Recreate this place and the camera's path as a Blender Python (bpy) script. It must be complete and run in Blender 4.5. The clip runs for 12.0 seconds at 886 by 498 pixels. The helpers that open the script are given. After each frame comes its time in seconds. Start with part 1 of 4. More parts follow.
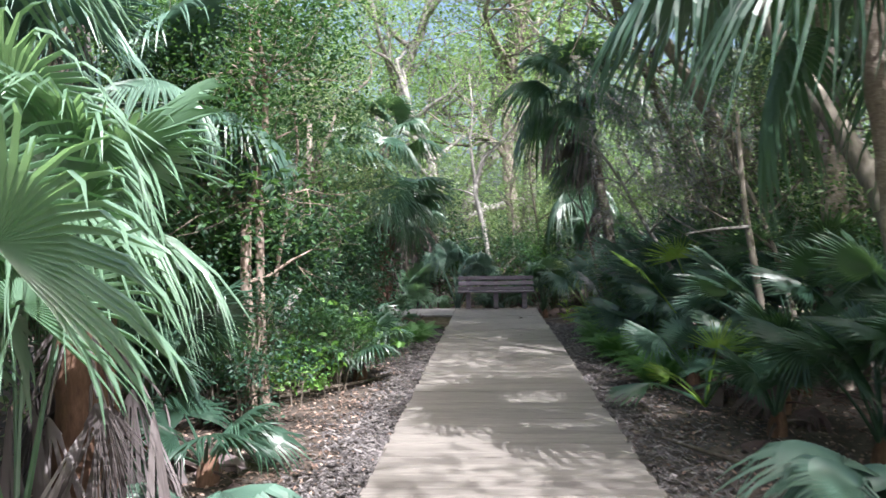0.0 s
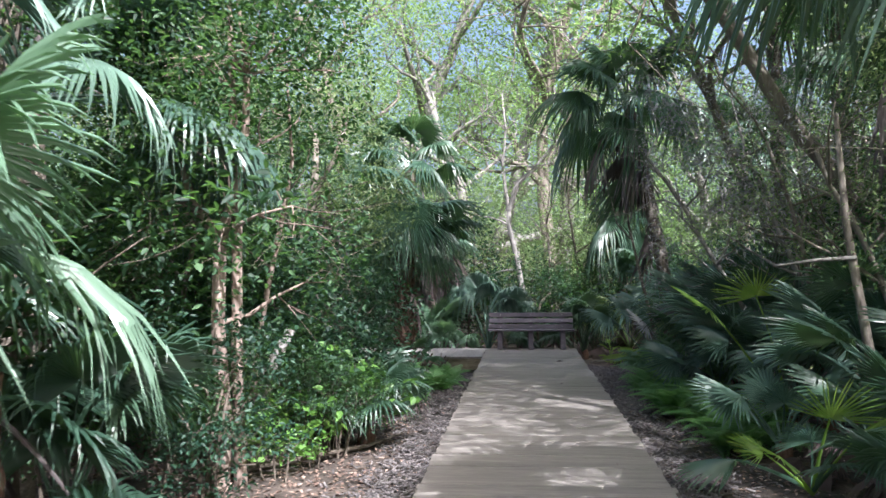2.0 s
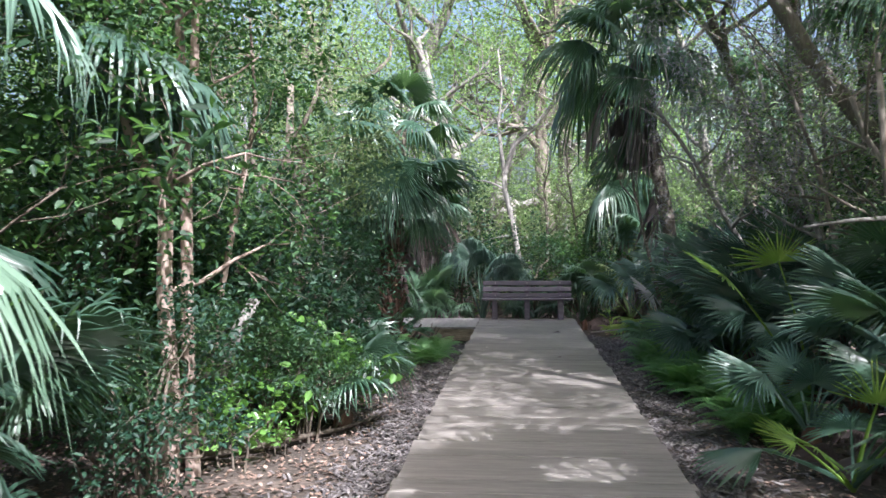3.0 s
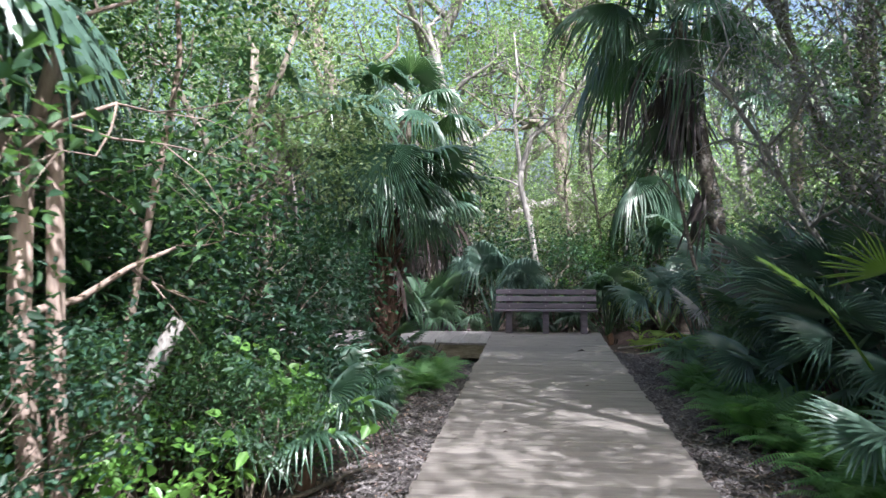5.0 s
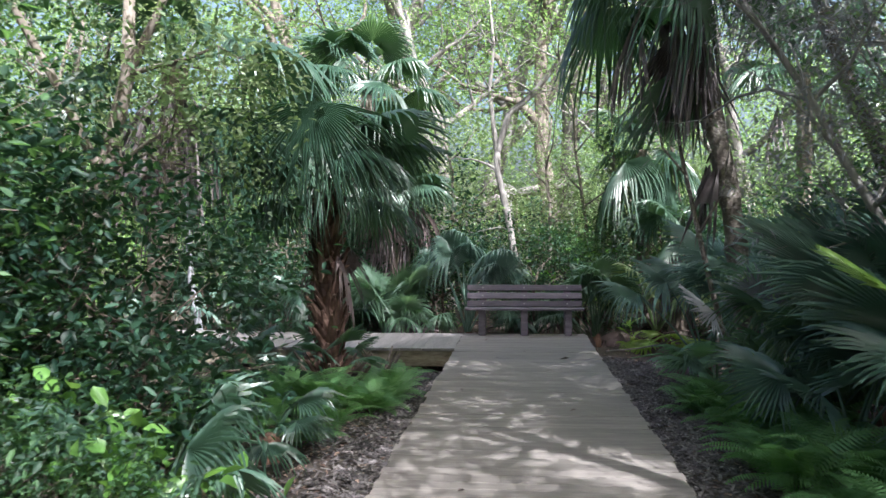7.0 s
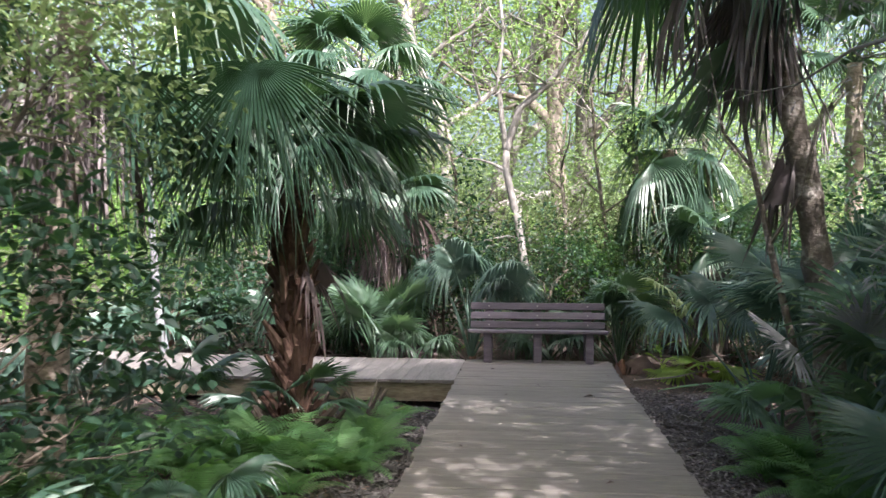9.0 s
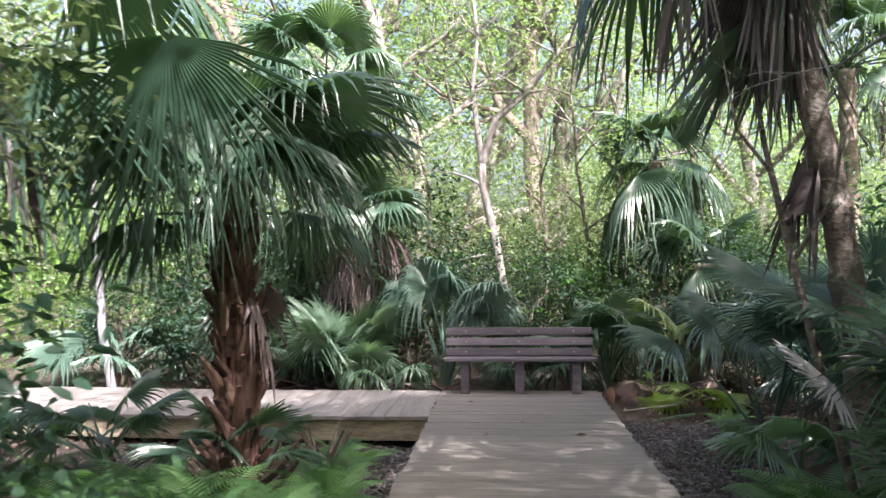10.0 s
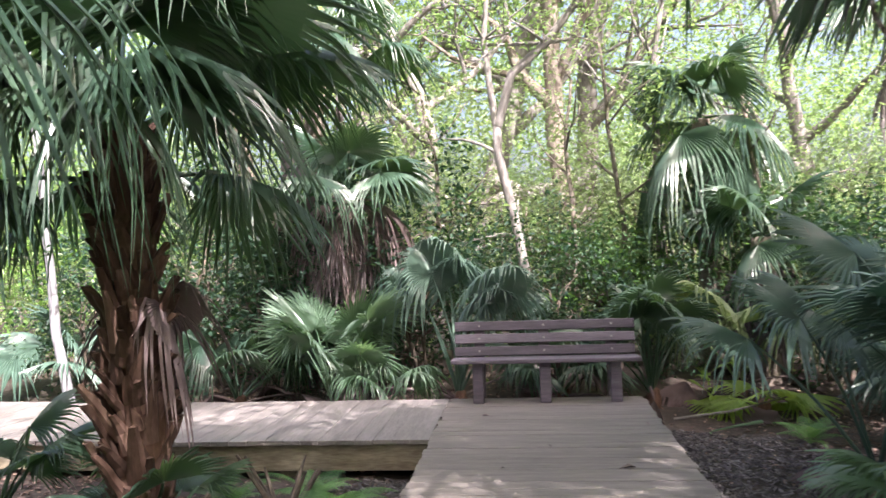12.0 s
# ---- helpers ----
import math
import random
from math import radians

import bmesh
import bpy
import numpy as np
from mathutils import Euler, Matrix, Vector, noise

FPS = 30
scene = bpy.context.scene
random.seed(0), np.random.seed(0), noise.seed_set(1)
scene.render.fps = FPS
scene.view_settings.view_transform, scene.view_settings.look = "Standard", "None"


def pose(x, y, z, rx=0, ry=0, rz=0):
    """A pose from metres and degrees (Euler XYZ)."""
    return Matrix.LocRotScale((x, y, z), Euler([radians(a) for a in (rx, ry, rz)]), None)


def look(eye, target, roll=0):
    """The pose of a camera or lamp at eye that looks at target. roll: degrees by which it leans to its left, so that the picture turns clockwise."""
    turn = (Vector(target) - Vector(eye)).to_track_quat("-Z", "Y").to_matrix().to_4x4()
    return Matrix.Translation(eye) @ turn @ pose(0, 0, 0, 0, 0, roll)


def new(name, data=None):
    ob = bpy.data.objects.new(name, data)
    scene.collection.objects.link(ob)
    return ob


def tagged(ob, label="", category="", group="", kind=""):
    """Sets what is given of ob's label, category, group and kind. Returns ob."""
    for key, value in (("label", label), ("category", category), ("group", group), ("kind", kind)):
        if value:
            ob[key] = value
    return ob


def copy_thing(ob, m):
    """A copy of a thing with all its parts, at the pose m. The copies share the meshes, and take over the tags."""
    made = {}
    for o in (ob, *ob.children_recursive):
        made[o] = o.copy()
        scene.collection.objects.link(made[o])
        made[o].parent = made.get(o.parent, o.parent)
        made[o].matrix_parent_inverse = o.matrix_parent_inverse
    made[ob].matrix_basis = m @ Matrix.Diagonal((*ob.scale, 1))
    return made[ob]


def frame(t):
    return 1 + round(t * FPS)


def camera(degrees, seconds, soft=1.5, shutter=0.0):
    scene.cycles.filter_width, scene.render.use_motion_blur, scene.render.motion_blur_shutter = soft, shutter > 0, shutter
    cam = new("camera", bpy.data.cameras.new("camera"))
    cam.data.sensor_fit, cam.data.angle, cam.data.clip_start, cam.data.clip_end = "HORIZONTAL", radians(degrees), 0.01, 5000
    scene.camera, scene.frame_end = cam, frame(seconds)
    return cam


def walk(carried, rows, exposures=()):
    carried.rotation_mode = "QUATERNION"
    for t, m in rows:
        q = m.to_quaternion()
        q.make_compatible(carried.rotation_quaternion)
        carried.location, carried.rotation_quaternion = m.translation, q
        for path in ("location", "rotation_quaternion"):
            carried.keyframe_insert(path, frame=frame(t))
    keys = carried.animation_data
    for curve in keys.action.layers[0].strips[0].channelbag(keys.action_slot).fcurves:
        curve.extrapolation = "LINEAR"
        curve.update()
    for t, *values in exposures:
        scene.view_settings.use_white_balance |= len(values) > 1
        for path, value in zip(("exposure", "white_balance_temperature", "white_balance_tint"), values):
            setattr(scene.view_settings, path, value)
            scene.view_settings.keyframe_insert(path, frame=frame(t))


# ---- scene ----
cam = camera(56.7, 12.0, soft=1.5, shutter=0.5)
METRES, EYE, TILT, LEAN, TURN = 10.7, 1.5, -0.5, 0.8, 3.3
ROWS = [
    (0.0, 0.0, 0.0, 0.0, -0.0, 0.0, -0.0),
    (0.5, 0.0035, 0.0409, 0.0004, 1.74, 0.63, -0.93),
    (1.0, 0.0036, 0.0829, 0.0016, 1.92, 1.22, -0.73),
    (1.5, 0.0071, 0.1215, 0.0018, 2.55, 1.97, -0.87),
    (2.0, 0.0068, 0.1624, 0.0012, 2.29, 2.26, -0.4),
    (2.5, 0.012, 0.203, -0.0021, 1.76, 1.09, -0.6),
    (3.0, 0.0131, 0.2464, -0.0032, 2.08, 0.09, -0.48),
    (5.0, 0.0202, 0.4173, -0.0025, 3.2, 0.34, -0.74),
    (5.5, 0.0216, 0.4638, -0.0036, 2.27, 0.75, -0.91),
    (6.0, 0.0282, 0.5066, -0.0043, 1.85, 0.53, -0.79),
    (6.5, 0.0303, 0.5479, -0.0036, 1.59, 0.03, -0.21),
    (7.0, 0.038, 0.5873, -0.0037, 2.02, -0.23, -0.6),
    (9.0, 0.0406, 0.7492, -0.0019, 2.5, 0.43, -0.97),
    (9.5, 0.042, 0.7905, -0.0021, 2.13, 0.77, -0.88),
    (10.0, 0.0412, 0.8339, -0.0004, 0.82, 1.82, -0.33),
    (10.5, 0.0462, 0.873, -0.0017, 0.34, 1.61, -0.46),
    (11.0, 0.0491, 0.9138, -0.0012, -0.06, 0.85, 0.15),
    (11.5, 0.0556, 0.9535, -0.0017, 0.87, 0.81, 0.79),
    (12.0, 0.0564, 0.9964, -0.0012, 2.61, 0.73, 1.09),
]
EXPO = [(0.0, 1.64, 5800, 10), (3.0, 1.68, 5650, 13), (7.0, 1.75, 5700, 11), (9.0, 1.97, 6100, 16), (10.5, 2.2, 6250, 20), (12.0, 2.24, 6350, 21)]
walk(cam, [(t, pose(0, 0, EYE, TILT, LEAN, TURN) @ pose(METRES * x, METRES * y, METRES * z, 90 + pitch, roll, yaw)) for t, x, y, z, yaw, pitch, roll in ROWS],
     exposures=EXPO)

# ---- world, sun, exposure ----
SUN_ELEV, SUN_AZ = 50.0, 146.0  # azimuth clockwise from +y: from behind and the right
world = bpy.data.worlds.new("sky")
scene.world = world
world.use_nodes = True
wn = world.node_tree.nodes
wl = world.node_tree.links
sky = wn.new("ShaderNodeTexSky")
sky.sky_type = "NISHITA"
sky.sun_disc = False
sky.sun_elevation = radians(SUN_ELEV)
sky.sun_rotation = radians(SUN_AZ)
sky.dust_density = 9.0
wl.new(sky.outputs["Color"], wn["Background"].inputs["Color"])
wn["Background"].inputs["Strength"].default_value = 0.125
sun_data = bpy.data.lights.new("sun", "SUN")
sun_data.energy, sun_data.angle, sun_data.color = 5.0, radians(0.53), (1.0, 0.95, 0.86)
sun = new("sun", sun_data)
ca, sa = math.cos(radians(SUN_ELEV)), math.sin(radians(SUN_ELEV))
to_sun = Vector((ca * math.sin(radians(SUN_AZ)), ca * math.cos(radians(SUN_AZ)), sa))
sun.matrix_world = look(to_sun * 60, (0, 0, 0))

# ---- materials ----
def mat_base(name):
    m = bpy.data.materials.new(name)
    m.use_nodes = True
    nt = m.node_tree
    return m, nt, nt.nodes, nt.links, nt.nodes["Principled BSDF"]


def ramp(nodes, stops):
    r = nodes.new("ShaderNodeValToRGB")
    el = r.color_ramp.elements
    while len(el) < len(stops):
        el.new(0.5)
    for e, (p, c) in zip(el, stops):
        e.position, e.color = p, (*c, 1)
    return r


def leaf_mat(name, cols, rough=0.4, trans=0.35, tcol=(0.25, 0.4, 0.05), per="island", grain=40.0, spec=0.5):
    """Foliage: reflecting and letting light through, its colour varied leaf by leaf and in blotches."""
    cols = [(r, g, min(1, u * 1.45)) for r, g, u in cols]
    m, nt, n, l, p = mat_base(name)
    if per == "island":
        g = n.new("ShaderNodeNewGeometry")
        rnd = g.outputs["Random Per Island"]
    else:
        g = n.new("ShaderNodeObjectInfo")
        rnd = g.outputs["Random"]
    tc = n.new("ShaderNodeTexCoord")
    nz = n.new("ShaderNodeTexNoise")
    nz.inputs["Scale"].default_value = grain
    nz.inputs["Detail"].default_value = 3
    l.new(tc.outputs["Object"], nz.inputs["Vector"])
    add = n.new("ShaderNodeMath")
    add.operation = "MULTIPLY_ADD"
    l.new(nz.outputs["Fac"], add.inputs[0])
    add.inputs[1].default_value = 0.5
    sub = n.new("ShaderNodeMath")
    sub.operation = "MULTIPLY_ADD"
    l.new(rnd, sub.inputs[0])
    sub.inputs[1].default_value = 0.8
    sub.inputs[2].default_value = -0.15
    l.new(sub.outputs[0], add.inputs[2])
    k = len(cols)
    r = ramp(n, [(i / (k - 1), c) for i, c in enumerate(cols)])
    l.new(add.outputs[0], r.inputs["Fac"])
    l.new(r.outputs["Color"], p.inputs["Base Color"])
    p.inputs["Roughness"].default_value = rough
    p.inputs["Specular IOR Level"].default_value = spec
    t = n.new("ShaderNodeBsdfTranslucent")
    mixc = n.new("ShaderNodeMix")
    mixc.data_type = "RGBA"
    mixc.inputs["Factor"].default_value = 0.6
    l.new(r.outputs["Color"], mixc.inputs[6])
    mixc.inputs[7].default_value = (tcol[0], tcol[1], tcol[2] * 1.8, 1)
    l.new(mixc.outputs[2], t.inputs["Color"])
    ms = n.new("ShaderNodeMixShader")
    ms.inputs[0].default_value = trans
    l.new(p.outputs[0], ms.inputs[1])
    l.new(t.outputs[0], ms.inputs[2])
    l.new(ms.outputs[0], n["Material Output"].inputs["Surface"])
    return m


def rough_mat(name, cols, scale=6.0, stretch=(1, 1, 1), rough=0.85, bump=0.4, per="", bscale=30.0, coords="Object", spec=0.3, depth=0.01, tone=0.3):
    """Bark, wood, soil: noise at two scales, with fine relief."""
    m, nt, n, l, p = mat_base(name)
    tc = n.new("ShaderNodeTexCoord")
    mp = n.new("ShaderNodeMapping")
    mp.inputs["Scale"].default_value = stretch
    l.new(tc.outputs[coords], mp.inputs["Vector"])
    vec = mp.outputs["Vector"]
    info = n.new("ShaderNodeObjectInfo")
    geo = n.new("ShaderNodeNewGeometry")
    rnd = info.outputs["Random"] if per == "object" else geo.outputs["Random Per Island"]
    if per:
        off = n.new("ShaderNodeVectorMath")
        off.operation = "MULTIPLY_ADD"
        comb = n.new("ShaderNodeCombineXYZ")
        for i in range(3):
            l.new(rnd, comb.inputs[i])
        l.new(comb.outputs[0], off.inputs[0])
        off.inputs[1].default_value = (37, 51, 23)
        l.new(vec, off.inputs[2])
        vec = off.outputs[0]
    a = n.new("ShaderNodeTexNoise")
    a.inputs["Scale"].default_value, a.inputs["Detail"].default_value, a.inputs["Roughness"].default_value = scale, 8, 0.65
    b = n.new("ShaderNodeTexNoise")
    b.inputs["Scale"].default_value, b.inputs["Detail"].default_value = bscale, 6
    l.new(vec, a.inputs["Vector"])
    l.new(vec, b.inputs["Vector"])
    mx = n.new("ShaderNodeMath")
    mx.operation = "MULTIPLY_ADD"
    l.new(b.outputs["Fac"], mx.inputs[0])
    mx.inputs[1].default_value = 0.45
    s = n.new("ShaderNodeMath")
    s.operation = "MULTIPLY_ADD"
    l.new(a.outputs["Fac"], s.inputs[0])
    s.inputs[1].default_value = 0.9
    s.inputs[2].default_value = -0.18
    l.new(s.outputs[0], mx.inputs[2])
    out = mx.outputs[0]
    if per:
        s2 = n.new("ShaderNodeMath")
        s2.operation = "MULTIPLY_ADD"
        l.new(rnd, s2.inputs[0])
        s2.inputs[1].default_value = tone
        l.new(out, s2.inputs[2])
        s3 = n.new("ShaderNodeMath")
        s3.operation = "SUBTRACT"
        l.new(s2.outputs[0], s3.inputs[0])
        s3.inputs[1].default_value = tone / 2
        out = s3.outputs[0]
    k = len(cols)
    r = ramp(n, [(0.2 + 0.6 * i / (k - 1), c) for i, c in enumerate(cols)])
    l.new(out, r.inputs["Fac"])
    l.new(r.outputs["Color"], p.inputs["Base Color"])
    p.inputs["Roughness"].default_value = rough
    p.inputs["Specular IOR Level"].default_value = spec
    bp = n.new("ShaderNodeBump")
    bp.inputs["Strength"].default_value = bump
    bp.inputs["Distance"].default_value = depth
    l.new(mx.outputs[0], bp.inputs["Height"])
    l.new(bp.outputs[0], p.inputs["Normal"])
    return m


M_FROND = leaf_mat("palm_green", [(0.026, 0.054, 0.027), (0.046, 0.09, 0.044), (0.075, 0.125, 0.056)], 0.34, 0.3, (0.2, 0.36, 0.05), "object", 6, 0.6)
M_BLUE = leaf_mat("palm_blue_green", [(0.05, 0.09, 0.05), (0.08, 0.14, 0.075), (0.12, 0.185, 0.1)], 0.36, 0.22, (0.14, 0.28, 0.1), "object", 6, 0.6)
# pale green fronds, with the brightness of sun highlights put into the colour
M_PALE_LIT = leaf_mat("palm_pale_lit", [(0.085, 0.15, 0.07), (0.13, 0.21, 0.1), (0.19, 0.27, 0.145)], 0.27, 0.38, (0.3, 0.5, 0.08), "object", 6, 0.7)
# yellow-green young leaf, its colour brightened to look as if sun shines through
M_YOUNG_GLOW = leaf_mat("palm_young_glow", [(0.10, 0.18, 0.03), (0.16, 0.26, 0.04), (0.2, 0.3, 0.05)], 0.4, 0.5, (0.45, 0.6, 0.05), "object", 6)
M_DEAD = leaf_mat("palm_dead", [(0.07, 0.048, 0.032), (0.13, 0.095, 0.065), (0.24, 0.185, 0.135)], 0.7, 0.15, (0.3, 0.2, 0.1), "object", 8, 0.3)
M_GREY = leaf_mat("palm_withered", [(0.07, 0.055, 0.038), (0.125, 0.105, 0.075), (0.21, 0.175, 0.125)], 0.7, 0.15, (0.25, 0.2, 0.12), "object", 8, 0.3)
M_ASH = leaf_mat("palm_ash", [(0.2, 0.2, 0.14), (0.3, 0.295, 0.21), (0.4, 0.39, 0.28)], 0.6, 0.12, (0.3, 0.28, 0.25), "object", 8, 0.3)
M_LEAF = leaf_mat("shrub_leaf", [(0.009, 0.022, 0.01), (0.022, 0.052, 0.02), (0.075, 0.14, 0.04)], 0.55, 0.35, (0.2, 0.4, 0.04), "island", 3, 0.3)
M_DARK = leaf_mat("glossy_leaf", [(0.008, 0.02, 0.011), (0.016, 0.042, 0.02), (0.04, 0.085, 0.035)], 0.5, 0.25, (0.12, 0.28, 0.03), "island", 3, 0.3)
M_LIME = leaf_mat("sapling_leaf", [(0.06, 0.14, 0.02), (0.11, 0.23, 0.035), (0.16, 0.3, 0.05)], 0.35, 0.4, (0.35, 0.6, 0.05), "island", 3)
M_CANOPY = leaf_mat("canopy_leaf", [(0.055, 0.11, 0.03), (0.105, 0.18, 0.045), (0.17, 0.245, 0.06)], 0.42, 0.5, (0.44, 0.64, 0.1), "island", 1.5)
M_OLIVE = leaf_mat("olive_leaf", [(0.06, 0.095, 0.035), (0.12, 0.175, 0.06), (0.21, 0.25, 0.095)], 0.5, 0.45, (0.44, 0.58, 0.11), "island", 1.5)
M_FERN = leaf_mat("fern_green", [(0.045, 0.11, 0.03), (0.08, 0.17, 0.042), (0.125, 0.23, 0.06)], 0.5, 0.4, (0.25, 0.5, 0.05), "object", 5)
M_MOSS = leaf_mat("hanging_moss", [(0.14, 0.14, 0.1), (0.24, 0.235, 0.17), (0.36, 0.34, 0.26)], 0.8, 0.3, (0.3, 0.3, 0.2), "island", 5, 0.2)
M_BARK = rough_mat("grey_bark", [(0.06, 0.05, 0.042), (0.16, 0.135, 0.115), (0.3, 0.265, 0.23)], 7, (1, 1, 0.35), 0.9, 0.8, "", 40)
M_PALEBARK = rough_mat("pale_bark", [(0.07, 0.064, 0.062), (0.18, 0.165, 0.158), (0.36, 0.33, 0.315)], 7, (1, 1, 0.3), 0.85, 0.6, "", 40)
M_PINKBARK = rough_mat("pinkish_bark", [(0.09, 0.065, 0.055), (0.24, 0.18, 0.155), (0.42, 0.33, 0.29)], 7, (1, 1, 0.3), 0.85, 0.7, "", 40)
M_WHITEBARK = rough_mat("white_bark", [(0.1, 0.1, 0.11), (0.2, 0.2, 0.22), (0.34, 0.34, 0.37)], 6, (1, 1, 0.5), 0.85, 0.5, "", 30)
M_TWIG = rough_mat("brown_twig", [(0.04, 0.032, 0.026), (0.1, 0.08, 0.065), (0.2, 0.165, 0.14)], 9, (1, 1, 1), 0.9, 0.5, "", 50)
M_PALMTRUNK = rough_mat("palm_trunk", [(0.07, 0.055, 0.045), (0.2, 0.165, 0.14), (0.42, 0.37, 0.33)], 5, (1, 1, 2.2), 0.92, 0.9, "", 30, depth=0.02)
M_MOTTLE = rough_mat("mottled_palm_trunk", [(0.035, 0.028, 0.024), (0.12, 0.1, 0.085), (0.5, 0.46, 0.43)], 4, (1, 1, 1.4), 0.92, 1.0, "", 24, depth=0.03)
M_FIBRE = rough_mat("trunk_fibre", [(0.045, 0.025, 0.018), (0.11, 0.06, 0.042), (0.21, 0.125, 0.09)], 8, (1, 1, 0.4), 0.95, 0.9, "", 50)
M_BOOT = rough_mat("leaf_base", [(0.03, 0.017, 0.013), (0.075, 0.041, 0.031), (0.18, 0.112, 0.088)], 6, (1, 1, 0.3), 0.85, 0.6, "object", 40)
M_SOIL = rough_mat("leaf_litter_soil", [(0.021, 0.017, 0.015), (0.06, 0.047, 0.041), (0.155, 0.118, 0.1)], 2.2, (1, 1, 1), 0.95, 1.0, "", 22, depth=0.04)
M_CHIP = rough_mat("mulch_chip", [(0.036, 0.032, 0.034), (0.1, 0.087, 0.089), (0.27, 0.24, 0.24)], 12, (1, 1, 1), 0.9, 0.3, "island", 60)
M_LITTER = rough_mat("dry_leaf", [(0.05, 0.034, 0.028), (0.16, 0.105, 0.085), (0.46, 0.34, 0.285)], 9, (1, 1, 1), 0.8, 0.2, "island", 40)
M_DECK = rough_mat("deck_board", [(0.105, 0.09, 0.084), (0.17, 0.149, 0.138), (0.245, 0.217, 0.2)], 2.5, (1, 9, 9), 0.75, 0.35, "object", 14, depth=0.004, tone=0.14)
# deck board with grain turned, its colour lightened for the sunlit side boardwalk
M_SIDEDECK = rough_mat("deck_board_across_lit", [(0.13, 0.115, 0.112), (0.2, 0.18, 0.174), (0.28, 0.255, 0.245)], 2.5, (9, 1, 9), 0.75, 0.35, "object", 14, depth=0.004, tone=0.14)
M_FASCIA = rough_mat("fascia_board", [(0.1, 0.08, 0.055), (0.21, 0.18, 0.13), (0.33, 0.29, 0.225)], 3, (1, 6, 6), 0.8, 0.4, "object", 12, depth=0.004)
M_BENCH = rough_mat("bench_plank", [(0.05, 0.04, 0.052), (0.098, 0.08, 0.1), (0.18, 0.155, 0.18)], 3, (1, 10, 10), 0.5, 0.4, "object", 16, spec=0.4, depth=0.003)
M_METAL = rough_mat("bolt_steel", [(0.2, 0.19, 0.18), (0.35, 0.34, 0.33)], 20, (1, 1, 1), 0.5, 0.1)


# ---- mesh helpers ----
def mesh_obj(name, verts, faces, mat, parent=None, label="", smooth=False):
    me = bpy.data.meshes.new(name)
    me.from_pydata([tuple(v) for v in verts] if not isinstance(verts, list) else verts, [], faces)
    if smooth:
        me.polygons.foreach_set("use_smooth", [True] * len(me.polygons))
    me.materials.append(mat)
    ob = new(name, me)
    if parent:
        ob.parent = parent
    if label:
        ob["label"] = label
    return ob


def shared(name, me, parent, m, label=""):
    ob = new(name, me)
    ob.parent = parent
    ob.matrix_local = m
    if label:
        ob["label"] = label
    return ob


def empty(name, at, label, category, group="", kind="", m=None):
    e = new(name)
    e.empty_display_size = 0.1
    e.matrix_world = m if m else Matrix.Translation(at)
    return tagged(e, label, category, group, kind)


def box_mesh(name, sx, sy, sz, bevel, mat, wob=0.0):
    bm = bmesh.new()
    bmesh.ops.create_cube(bm, size=1, matrix=Matrix.Diagonal((sx, sy, sz, 1)))
    if bevel:
        bmesh.ops.bevel(bm, geom=bm.edges[:], offset=bevel, segments=1, affect="EDGES")
    if wob:
        for v in bm.verts:
            v.co += Vector([random.uniform(-wob, wob) for _ in range(3)])
    me = bpy.data.meshes.new(name)
    bm.to_mesh(me)
    bm.free()
    me.materials.append(mat)
    return me


def tube(V, F, pts, radii, sides=7):
    """Adds a tapered tube along pts to the lists V, F."""
    base = len(V)
    pts = [Vector(p) for p in pts]
    for i, (p, r) in enumerate(zip(pts, radii)):
        d = (pts[min(i + 1, len(pts) - 1)] - pts[max(i - 1, 0)]).normalized()
        u = d.orthogonal().normalized() if i == 0 else (u - d * u.dot(d)).normalized()
        w = d.cross(u)
        for k in range(sides):
            a = 2 * math.pi * k / sides
            V.append(tuple(p + (u * math.cos(a) + w * math.sin(a)) * r))
    for i in range(len(pts) - 1):
        for k in range(sides):
            a, b = base + i * sides + k, base + i * sides + (k + 1) % sides
            F.append((a, b, b + sides, a + sides))
    F.append(tuple(base + (len(pts) - 1) * sides + k for k in range(sides)))


